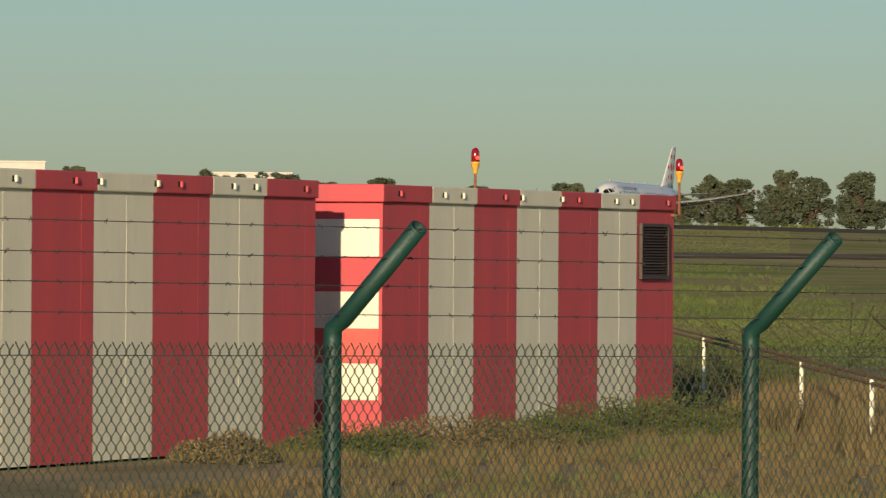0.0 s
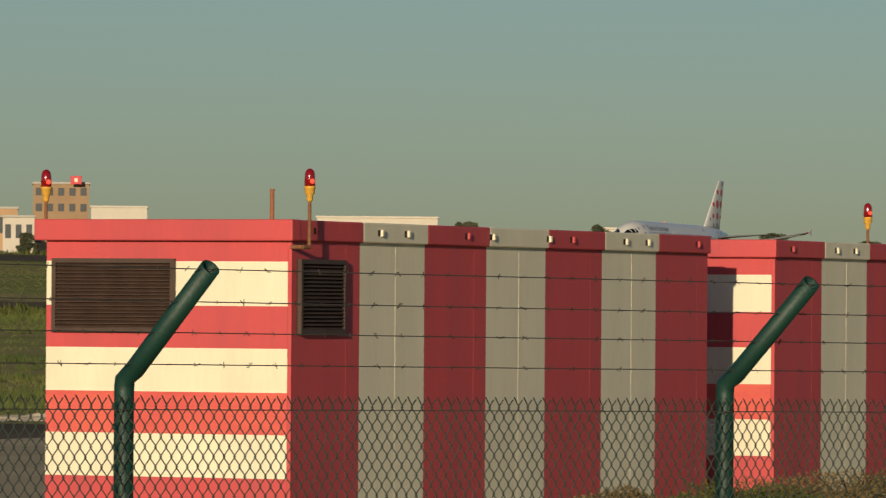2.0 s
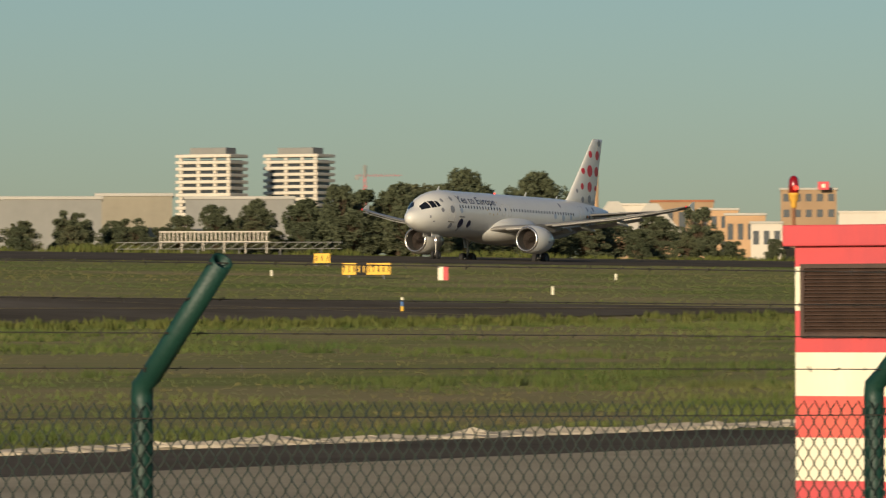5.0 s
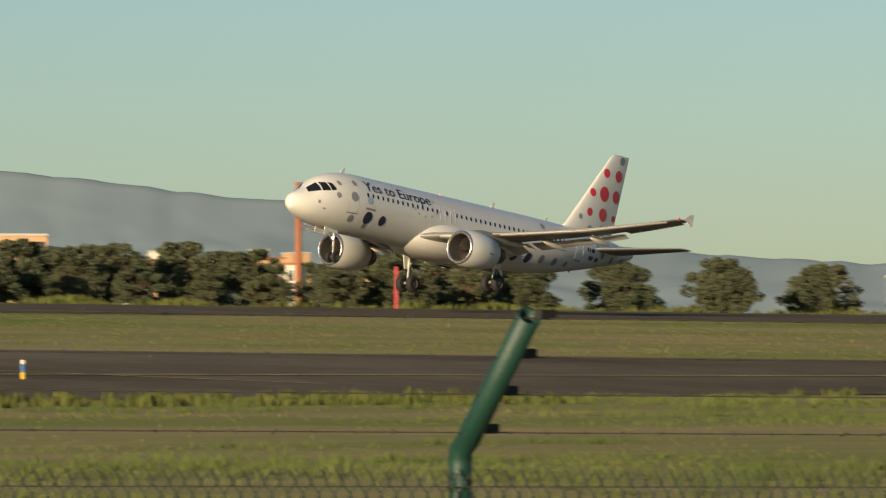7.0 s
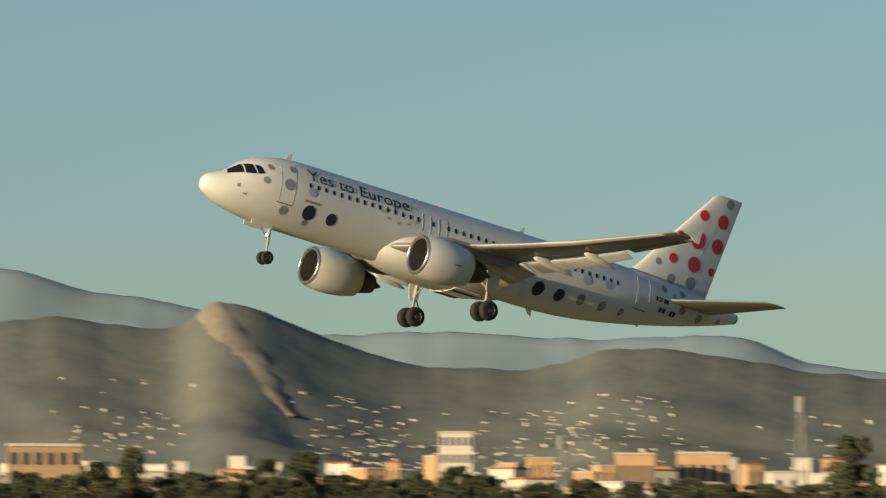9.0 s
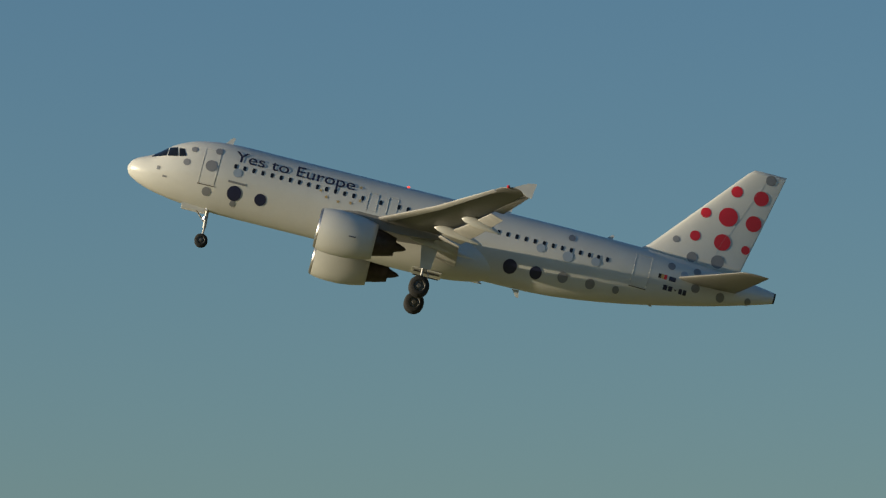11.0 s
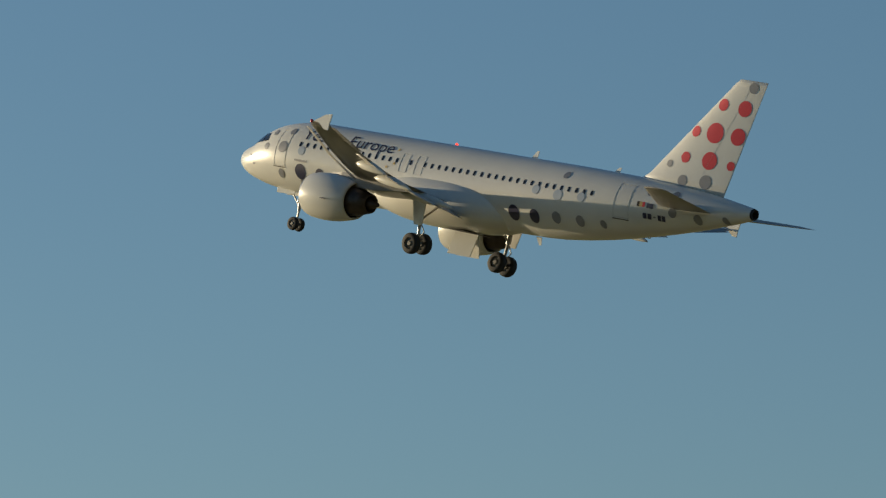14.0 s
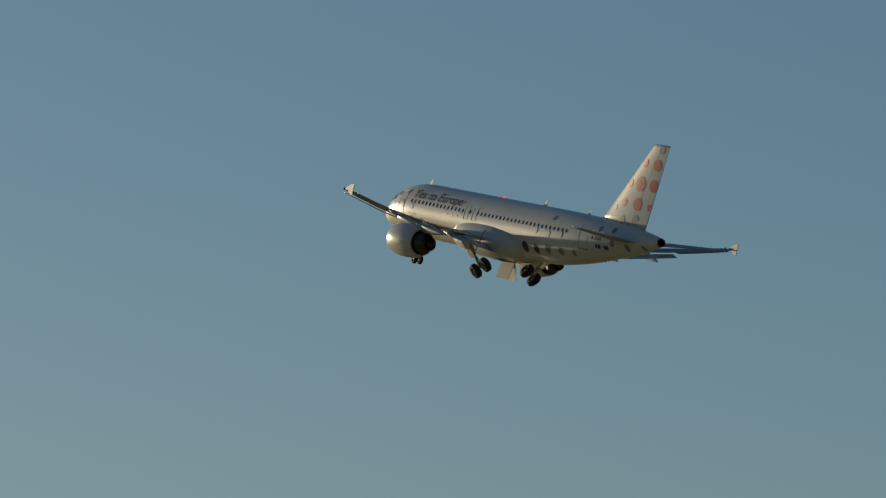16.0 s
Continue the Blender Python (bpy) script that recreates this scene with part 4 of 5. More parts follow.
def field_grass():
    rng = random.Random(11)
    green, dry, low_green = [], [], []
    while len(green) + len(dry) < 52000:
        y = 57 + 94 * rng.random() ** 1.4
        x = rng.uniform(0.6, 3.1) * y + rng.uniform(-30, 30)
        if y > taxi_edges(x)[0] - 0.5:
            continue
        d = noise.noise(Vector((x * 0.03, y * 0.07, 0.37))) + 0.6 * noise.noise(Vector((x * 0.16, y * 0.25, 5.4)))
        d -= sum(max(0, 1.3 - ((x - u) / a) ** 2 - ((y - v) / b) ** 2) for u, v, a, b in SOIL_SPOTS)
        if d > -0.3:
            green.append((x, y, ground_z(y), rng.uniform(0.35, 0.8) * max(0.25, 0.6 + 1.4 * d)))
        elif rng.random() < 0.6 + 0.3 * d:
            dry.append((x, y, ground_z(y), rng.uniform(0.2, 0.5)))
    blades("meadow", green, M_FIELD, "patchy green weeds and grass in the field", 0.27, 0.022, 12, 1, lean=0.7)
    clumps = []
    while len(clumps) < 26000:
        y = 58 + 92 * rng.random() ** 1.3
        x = rng.uniform(0.6, 3.1) * y + rng.uniform(-30, 30)
        d = noise.noise(Vector((x * 0.05, y * 0.11, 7.7))) - sum(max(0, 1.3 - ((x - u) / a) ** 2 - ((y - v) / b) ** 2) for u, v, a, b in SOIL_SPOTS)
        if d < 0.05 or y > taxi_edges(x)[0] - 1.5:
            continue
        big = rng.uniform(0.5, 1.15) * (0.7 + d)
        for _ in range(14):
            q, v = rng.gauss(0, 0.9) * big, rng.gauss(0, 0.6) * big
            clumps.append((x + q, y + v, ground_z(y + v), big * rng.uniform(0.5, 1.0) * math.exp(-0.35 * (q * q + v * v))))
    blades("weed_clumps", clumps, M_WEED, "lush green weed clumps dotting the field", 0.42, 0.02, 9, 12, lean=0.5)
    for _ in range(38000):
        y = rng.uniform(160, 253)
        x = rng.uniform(0.6, 3.3) * y
        if y < taxi_edges(x)[1] + 0.5:
            continue
        d = noise.noise(Vector((x * 0.008, y * 0.07, 3)))
        (low_green if d > 0.05 else dry).append((x, y, ground_z(y), rng.uniform(0.3, 0.7)))
    blades("dry_meadow", dry, M_STRAW, "dry yellow-green grass between the pavements", 0.17, 0.035, 7, 2, lean=0.9)
    blades("low_meadow", low_green, M_FIELD, "low green grass beside the runway", 0.17, 0.04, 7, 8, lean=0.9)
    tall = []
    for _ in range(2600):
        x = rng.uniform(90, 420)
        y = taxi_edges(x)[0] - rng.uniform(1, 9)
        if noise.noise(Vector((x * 0.05, 2.2, 0))) > -0.15:
            tall.append((x, y, ground_z(y), rng.uniform(0.5, 1.3)))
    blades("tall_weeds", tall, M_SHRUB, "tall green weeds along the taxiway edge", 0.36, 0.06, 12, 3)
    near = []
    for _ in range(5200):
        x = rng.uniform(50, 100)
        y = rng.uniform(15, 25.2) if x < 78.5 else rng.uniform(15, 31)
        if x < 59 and y > 22:
            continue
        near.append((x, y, ground_z(y), rng.uniform(0.3, 1.0)))
    blades("dry_tufts", near, M_DRY, "dry straw-coloured grass before the shelters", 0.2, 0.008, 40, 4, lean=0.6)
    low = []
    for _ in range(3500):
        x = rng.uniform(50, 110)
        y = rng.uniform(13, 24.5) if x < 79 else rng.uniform(13, 31)
        if noise.noise(Vector((x * 0.25, y * 0.3, 8))) > 0.0 and not (x < 60 and y > 21):
            low.append((x, y, ground_z(y), rng.uniform(0.3, 0.9)))
    blades("green_tufts", low, M_FIELD, "low green weeds among the dry grass", 0.17, 0.013, 26, 5, lean=0.8)
    rail = []
    for _ in range(1700):
        f = rng.random()
        q = at(17.15, 84).lerp(at(15.0, 60), f) + Vector((rng.uniform(-2.5, 0.5), rng.uniform(-2.6, -0.3), 0))
        if noise.noise(Vector((q.x * 0.3, q.y * 0.4, 1.5))) > 0.0:
            rail.append((q.x, q.y, ground_z(q.y), rng.uniform(0.6, 1.1)))
    blades("tall_dry_grass", rail, M_DRY, "tall dry brown grass before the railing", 0.66, 0.012, 40, 9, lean=0.35)


def shrub(x, y, z, r, h, material, label, seed):
    """Low bush: short stems and many small leaves in clumps."""
    rng = random.Random(seed)
    root = thing("shrub", label, "shrub", pose(x, y, z))
    bm = bmesh.new()
    tips = []
    for _ in range(9):
        a, q = rng.uniform(0, 6.28), rng.uniform(0.2, 0.9)
        t = Vector((r * q * math.cos(a), r * q * math.sin(a), h * rng.uniform(0.55, 0.9)))
        tube(bm, (0, 0, -0.03), t, 0.02, 0.008, n=5)
        tips.append(t)
    part("woody_base", bm, M_BARK, root)
    vs, fs = [], []
    for _ in range(5200):
        a = rng.uniform(0, 6.28)
        q = rng.random() ** 0.5
        top = h * math.sqrt(max(0.05, 1 - q * q)) * (0.8 + 0.35 * noise.noise(Vector((q * r * math.cos(a) * 2.5, q * r * math.sin(a) * 2.5, seed))))
        c = Vector((r * q * math.cos(a), r * q * math.sin(a), top * rng.uniform(0.15, 1.0)))
        u = Vector((rng.uniform(-1, 1), rng.uniform(-1, 1), rng.uniform(-0.2, 1))).normalized() * rng.uniform(0.03, 0.065)
        v = u.cross(Vector((rng.uniform(-1, 1), rng.uniform(-1, 1), rng.uniform(-1, 1)))).normalized() * 0.011
        k = len(vs)
        vs += [c - v, c + v, c + u]
        fs.append((k, k + 1, k + 2))
    me = bpy.data.meshes.new("foliage")
    me.from_pydata(vs, [], fs)
    me.materials.append(material)
    share("foliage", me, root)
    return root


field_grass()


for i, (x, y, r, h, m, lab) in enumerate(((63.2, 24.2, 1.0, 0.42, M_SHRUB, "low green shrub at the shelter's foot"), (66.0, 24.0, 1.3, 0.5, M_DRY, "dry brown shrub at the shelter's foot"), (68.6, 23.9, 1.1, 0.45, M_SHRUB, "low dull green shrub in dry grass"), (72.2, 24.0, 1.4, 0.6, M_SHRUB, "broad green shrub beside the shelter wall"), (74.3, 23.9, 1.2, 0.65, M_SHRUB, "dense green shrub beside the shelter wall"), (78.2, 23.6, 1.0, 0.35, M_DRY, "dry shrub at the shelter corner"), (60.2, 24.6, 0.6, 0.4, M_DRY, "tuft of tall dry grass at the wall"), (93.5, 30.0, 2.0, 1.15, M_SHRUB, "dark dense bush behind the railing"), (96.5, 30.4, 2.0, 1.0, M_SHRUB, "dark bush beside the railing"), (99.5, 31.0, 2.2, 0.9, M_SHRUB, "dark bush at the rail's far end"))):
    shrub(x, y, ground_z(y), r, h, m, lab, i)
for i, (az, r, w, h) in enumerate(((16.75, 128, 3.2, 1.5), (16.3, 124, 3.6, 1.7), (15.9, 120, 3.4, 1.6), (17.3, 132, 2.6, 1.2), (15.5, 118, 3.0, 1.5))):
    p = at(az, r)
    shrub(p.x, p.y, ground_z(p.y), w, h, M_FIELD, "tall green weeds in a broad clump past the railing", 40 + i)


def railing():
    """Rust-orange rail on white posts."""
    root = thing("railing", "rusty orange rails on short white posts", "railing")
    a, b = at(18.0, 107), at(15.94, 66)
    b = b + (b - a) * 0.2
    n = 5
    pts = [a.lerp(b, k / n) for k in range(n + 1)]
    for k, p in enumerate(pts):
        bm = bmesh.new()
        box(bm, p.x - 0.024, p.y - 0.024, ground_z(p.y) - 0.05, p.x + 0.024, p.y + 0.024, 1.17 - 0.024 * k, 0.008)
        part("post", bm, M_CREAM, root)
        if k < n:
            for z in (1.2 - 0.024 * k, 1.12 - 0.024 * k):
                bm = bmesh.new()
                q = pts[k + 1]
                tube(bm, (p.x, p.y, z), (q.x, q.y, z - 0.024), 0.022, n=8)
                part("rail", bm, M_RUST, root)


railing()


# ---- field furniture ----
def info_sign(az, r, w, h, faces, label):
    """Lit guidance sign on short legs; unreadable characters are bars."""
    p = at(az, r)
    root = thing("guidance_sign", label, "sign", pose(p.x, p.y, ground_z(p.y), 0, 0, az - 90), group="airfield signs")
    for d in (-w * 0.35, w * 0.35):
        bm = bmesh.new()
        tube(bm, (d, 0, -0.05), (d, 0, 0.25), 0.04, n=8)
        part("leg", bm, M_STEEL, root)
    bm = bmesh.new()
    box(bm, -w / 2, -0.1, 0.2, w / 2, 0.1, 0.2 + h, 0.03)
    body = part("cabinet", bm, M_BLACK, root)
    for x0, x1, m in faces:
        bm = bmesh.new()
        box(bm, -w / 2 + x0 * w + 0.03, -0.112, 0.24, -w / 2 + x1 * w - 0.03, -0.1, 0.16 + h)
        part("face", bm, m, root)
        k = max(1, round((x1 - x0) * w / 0.36))
        for q in range(k):
            c = -w / 2 + w * (x0 + (x1 - x0) * (q + 0.5) / k)
            bm = bmesh.new()
            box(bm, c - 0.04, -0.12, 0.4, c + 0.04, -0.112, h)
            part("sign_bar", bm, M_SIGN if m is M_BLACK else M_BLACK, root)


info_sign(32.12, 455, 1.25, 0.8, [(0, 1, M_SIGN)], "yellow airfield guidance sign in dry grass")
info_sign(31.70, 400, 3.25, 0.85, [(0, 0.3, M_SIGN), (0.3, 0.5, M_BLACK), (0.5, 1, M_SIGN)], "yellow and black airfield guidance sign in grass")


def marker(az, y, h, colours, label):
    r = y / math.sin(radians(az))
    p = at(az, r)
    root = thing("edge_marker", label, "marker", pose(p.x, p.y, ground_z(p.y)), group="airfield edge markers")
    z = 0.0
    for f, m in colours:
        bm = bmesh.new()
        tube(bm, (0, 0, z), (0, 0, z + f * h), 0.075, 0.07, n=10)
        part("band", bm, m, root)
        z += f * h


M_BLUE = mat("blue_marker_plastic", (0.05, 0.16, 0.42), 0.5, vary=0.1)
for az, y, h in ((31.36, 159, 0.75), (29.93, 178, 0.5), (45.84, 159, 0.75), (29.33, 210, 0.45), (54.2, 178, 0.5), (32.6, 214, 0.4)):
    marker(az, y, h, [(0.4, M_SIGN), (0.4, M_BLUE), (0.2, M_CREAM)] if h > 0.6 else [(0.5, M_CREAM), (0.5, M_CREAM)], "small blue and yellow taxiway edge marker" if h > 0.6 else "small white edge marker in the grass")
p = at(30.97, 402)
root = thing("marker_board", "white and red upright marker board in grass", "marker", pose(p.x, p.y, ground_z(p.y), 0, 0, -59))
for d, m in ((-0.17, M_CREAM), (0.17, M_RED)):
    bm = bmesh.new()
    box(bm, d - 0.17, -0.06, -0.02, d + 0.17, 0.06, 0.95, 0.01)
    part("board", bm, m, root)


# ---- trees ----
def tree_kind(seed, material, spread, tall):
    """A tree about 1 m high in unit size: trunk, limbs and a crown of leaf clumps."""
    rng = random.Random(seed)
    root = thing("tree", "dark green airfield tree with uneven crown", "tree", pose(0, 0, -500), group="trees behind the runway")
    bm = bmesh.new()
    tube(bm, (0, 0, -0.02), (0.01, 0, 0.3), 0.035, 0.024, n=7)
    clumps = []
    lo = 0.5 if tall == "umbrella" else 0.14
    for _ in range(54):
        z = lo + (0.93 - lo) * rng.random() ** 0.85
        f = (z - lo) / (0.93 - lo)
        w = spread * (math.sqrt(max(0.05, 1 - f * f)) if tall == "umbrella" else (1.05 - 0.8 * f) if tall == "spire" else 0.45 + 0.6 * math.sin(math.pi * min(1, 0.25 + 0.75 * f)))
        a, q = rng.uniform(0, 6.28), rng.random() ** 0.5
        t = Vector((w * q * math.cos(a), w * q * math.sin(a), z))
        tube(bm, (0.01, 0, min(z, rng.uniform(0.18, 0.5))), t, 0.012, 0.004, n=5)
        clumps.append((t, rng.uniform(0.06, 0.12) * (0.75 if f > 0.75 else 1.0)))
    tube(bm, (0.01, 0, 0.3), (0.0, 0, 0.85), 0.024, 0.006, n=6)
    part("trunk", bm, M_BARK, root)
    vs, fs = [], []
    for c, r in clumps:
        for _ in range(150):
            d = Vector((rng.gauss(0, 1), rng.gauss(0, 1), rng.gauss(0, 0.85))).normalized() * r * rng.uniform(0.3, 1.0) ** 0.6
            e = c + d
            u = (d.normalized() + Vector((rng.uniform(-1, 1), rng.uniform(-1, 1), rng.uniform(-1, 1)))).normalized() * rng.uniform(0.013, 0.03)
            v = u.cross(Vector((rng.uniform(-1, 1), rng.uniform(-1, 1), rng.uniform(-1, 1)))).normalized() * rng.uniform(0.008, 0.018)
            k = len(vs)
            vs += [e - u, e + v, e + u, e - v]
            fs.append((k, k + 1, k + 2, k + 3))
    me = bpy.data.meshes.new("crown")
    me.from_pydata(vs, [], fs)
    me.materials.append(material)
    share("crown", me, root)
    return root


# skyline of the lower mass of trees, as bearings and elevations
T_AZ = [14, 17, 19, 23, 26, 28, 28.8, 29.6, 30.6, 31.6, 32.2, 33, 34, 36, 41, 43, 45, 47, 49, 50, 51.5, 54, 56, 58, 64, 72]
T_EL = [0.8, 0.76, 0.7, 0.84, 0.8, 0.74, 0.95, 1.0, 1.16, 1.2, 1.12, 1.0, 0.94, 0.95, 1.32, 1.25, 1.36, 1.46, 1.5, 1.42, 1.3, 1.36, 1.34, 1.28, 1.34, 1.32]
# single trees that stand above it: bearing, elevation of the top, kind
TALL = [(18.9, 0.72, 1), (17.6, 0.8, 0), (16.9, 0.86, 3), (16.2, 0.84, 0), (28.55, 1.02, 3), (30.08, 1.35, 6), (30.78, 1.38, 6), (31.4, 1.25, 0), (31.95, 1.25, 3), (32.75, 1.1, 0), (33.15, 1.05, 2), (34.5, 1.0, 5), (41.5, 1.46, 3), (42.3, 1.36, 0), (46.56, 1.38, 1), (47.15, 1.47, 3), (47.9, 1.44, 0), (48.45, 1.5, 2), (49.1, 1.48, 0), (49.9, 1.46, 3), (50.3, 1.42, 1), (51.33, 1.32, 2), (52.0, 1.36, 4), (52.58, 1.7, 4), (53.28, 1.64, 3), (53.75, 1.5, 0), (54.85, 1.42, 2), (55.22, 1.57, 1), (55.7, 1.65, 0), (56.62, 1.79, 4), (57.53, 1.73, 3), (62.74, 1.54, 0), (63.1, 1.48, 3)]
TALL += [(61.3, 1.41, 2), (64.37, 1.57, 4), (64.75, 1.44, 1)]


def trees():
    rng = random.Random(7)
    kinds = [tree_kind(s, M_LEAF2 if s % 3 == 2 else M_LEAF, w, t) for s, w, t in ((1, 0.3, ""), (2, 0.4, ""), (3, 0.33, ""), (4, 0.27, ""), (5, 0.26, "spire"), (6, 0.44, ""), (7, 0.36, "umbrella"))]

    def plant(az, y, el, kind, wide):
        r = y / math.sin(radians(az))
        p = at(az, r)
        z = ground_z(y)
        h = max(2.0, (2.4 + r * math.tan(radians(el)) - z) * 1.02)
        t = copy_thing(kinds[kind], Matrix.Translation((p.x, p.y, z)) @ Matrix.Rotation(rng.uniform(0, 6.28), 4, "Z"))
        t.scale = (h * wide, h * wide, h)

    for y0, gap, low in ((338, 0.46, 0.78), (352, 0.46, 0.96), (372, 0.5, 1.0)):
        az = 14.5
        while az < 72:
            base = table(az, T_AZ, T_EL)
            foot = math.degrees(math.atan((ground_z(y0) - 2.4) * math.sin(radians(az)) / y0))
            plant(az, y0 + rng.uniform(-5, 5), foot + (base - foot) * low * rng.uniform(0.76, 1.06), rng.choice((0, 1, 2, 3, 5)), rng.uniform(1.15, 1.65))
            az += gap * rng.uniform(0.7, 1.3) * (1.0 if 28 < az < 36 else 1.9 if az < 41 else 1.25 if az < 57 else 0.95)
    for az, el, kind in TALL:
        plant(az, 345 + rng.uniform(-4, 4), el, kind, rng.uniform(0.95, 1.15))
    for k in kinds:
        for o in (*k.children_recursive, k):
            bpy.data.objects.remove(o)


trees()


def hedge():
    rng = random.Random(21)
    spots = []
    for _ in range(2600):
        az = rng.uniform(14.5, 70)
        y = rng.uniform(318, 334)
        r = y / math.sin(radians(az))
        p = at(az, r)
        s = 0.5 + 1.1 * max(0, noise.noise(Vector((az * 1.7, y * 0.05, 0))) + 0.25)
        spots.append((p.x, p.y, ground_z(y), s))
    blades("hedge_growth", spots, M_SHRUB, "low green scrub between runway and trees", 0.8, 0.16, 16, 6, "scrub")


hedge()


# ---- buildings ----
def building(name, az, r, w, top_el, depth, material, label, floors=0, cols=0, roof=None, turn=0.0, group="town buildings", z0=8.6, win=0.55):
    """Block with a roof edge and recessed-looking windows, each its own part. w in metres, top as an elevation."""
    p = at(az, r)
    top = 2.4 + r * math.tan(radians(top_el))
    h = top - z0
    root = thing(name, label, "building", pose(p.x, p.y, z0, 0, 0, az - 90 + turn), group=group)
    bm = bmesh.new()
    box(bm, -w / 2, 0, -0.2, w / 2, depth, h)
    part("facade", bm, material, root)
    bm = bmesh.new()
    box(bm, -w / 2 - 0.25, -0.25, h, w / 2 + 0.25, depth + 0.25, h + 0.5, 0.08)
    part("roof", bm, roof or M_ROOF, root)
    if floors and cols:
        fh, cw = h / floors, w / cols
        bm = bmesh.new()
        box(bm, -cw * win / 2, -0.12, -fh * 0.24, cw * win / 2, 0.3, fh * 0.24)
        me = bpy.data.meshes.new("window")
        bm.to_mesh(me)
        bm.free()
        me.materials.append(M_WINDOW)
        for i in range(floors):
            for j in range(cols):
                share("window", me, root, Matrix.Translation((-w / 2 + cw * (j + 0.5), 0, fh * (i + 0.52))))
    return root


def balcony_tower(az, r, w, top_el, label):
    """Modern tower whose floors are wrapped in white balcony bands."""
    p = at(az, r)
    z0 = 8.6
    h = 2.4 + r * math.tan(radians(top_el)) - z0
    root = thing("residential_tower", label, "building", pose(p.x, p.y, z0, 0, 0, az - 90 - 28), group="white residential towers")
    d = w * 0.62
    bm = bmesh.new()
    box(bm, -w / 2 + 1, 1, -0.2, w / 2 - 1, d - 1, h - 1.5)
    part("core", bm, M_WINDOW, root, "dark glazed storeys")
    n = int(h / 1.55)
    for k in range(n):
        bm = bmesh.new()
        box(bm, -w / 2, 0, k * h / n + h / n * 0.45, w / 2, d, k * h / n + h / n * 0.95, 0.12)
        part("balcony", bm, M_WALLW, root, "white balcony band")
        for q in (-0.42, -0.1, 0.2, 0.44):
            bm = bmesh.new()
            box(bm, q * w - 0.45, 0.5, k * h / n, q * w + 0.45, 0.95, k * h / n + h / n * 0.45)
            part("pier", bm, M_WALLW, root)
    bm = bmesh.new()
    box(bm, -w * 0.3, 2, h - 0.2, w * 0.35, d - 2, h + 1.6, 0.1)
    part("roof_housing", bm, M_WALLG, root)


balcony_tower(33.25, 1500, 15.5, 1.53, "white balcony-banded residential tower above the trees")
balcony_tower(32.42, 1520, 15.5, 1.53, "white residential tower with bright balcony bands")
building("hangar", 34.75, 900, 17, 1.1, 30, M_WALLG, "grey metal industrial hall behind trees")
building("hangar", 33.9, 950, 12, 1.13, 25, M_HALL, "weathered olive-brown industrial hall with flat roof")
building("hangar", 32.9, 1000, 18, 1.1, 25, M_WALLG, "pale grey hall with low roof")
building("hangar", 36.5, 1000, 40, 1.0, 25, M_WALLG, "long grey industrial hall behind trees")
building("apartment_block", 27.5, 1300, 12, 1.17, 14, M_WALLB, "brown brick apartment block with red roof sign", 6, 5)
p = at(27.36, 1297)
zt = 2.4 + 1297 * math.tan(radians(1.17))
root = thing("roof_sign", "red square sign on the apartment roof", "sign", pose(p.x, p.y, zt, 0, 0, -62))
bm = bmesh.new()
box(bm, -1.2, 0, 0, 1.2, 0.4, 1.8, 0.05)
part("panel", bm, M_DOT, root)
bm = bmesh.new()
box(bm, -0.35, -0.05, 0.5, 0.35, 0, 1.3)
part("panel_shape", bm, M_CREAM, root)
building("house", 28.35, 1250, 8, 0.98, 12, M_WALLO, "ochre rendered house with flat roof", 3, 4)
building("house", 28.1, 1200, 8, 0.93, 12, M_WALLO, "pale orange house behind trees", 2, 4)
building("house", 28.7, 1350, 14, 1.06, 12, M_WALLB, "brown low building with terracotta roof", 2, 5, M_TILE)
building("house", 27.9, 1150, 6, 0.85, 8, M_WALLW, "small white house among trees", 2, 3)
for az, w, el in ((26.95, 13, 0.95), (24.5, 28, 0.87), (29.2, 10, 1.03), (22.0, 20, 0.78)):
    building("warehouse", az, 1400, w, el, 30, M_WALLW, "long white warehouse on the skyline", 0, 0, M_WALLW)


def gabled_hall(az, r, w, top_el, label):
    p = at(az, r)
    h = 2.4 + r * math.tan(radians(top_el)) - 8.8
    root = thing("gabled_hall", label, "building", pose(p.x, p.y, 8.6, 0, 0, az - 90), group="gabled halls")
    bm = bmesh.new()
    box(bm, -w / 2, 0, -0.2, w / 2, 20, h * 0.62)
    part("facade", bm, M_WALLB, root)
    bm = loft(bmesh.new(), [[(-w / 2 - 0.4, y, h * 0.6), (w / 2 + 0.4, y, h * 0.6), (w * 0.1, y, h), (-w * 0.1, y, h)] for y in (-0.4, 20.4)], True, True, True)
    bmesh.ops.recalc_face_normals(bm, faces=bm.faces)
    part("roof", bm, M_ROOF, root)


gabled_hall(29.35, 1050, 9, 1.08, "hall with pale green gabled roof")
gabled_hall(28.98, 1000, 9, 1.06, "second hall with pale gabled roof")


def chimney(az, r, rad, top_el, material, label):
    p = at(az, r)
    top = 2.4 + r * math.tan(radians(top_el))
    root = thing("chimney", label, "chimney", pose(p.x, p.y, 8.6))
    bm = bmesh.new()
    tube(bm, (0, 0, -0.8), (0, 0, top - 8.8), rad * 1.25, rad, n=14)
    part("shaft", bm, material, root)
    bm = bmesh.new()
    tube(bm, (0, 0, top - 8.8), (0, 0, top - 8.3), rad * 1.15, rad * 1.15, n=14)
    part("crown_ring", bm, material, root)


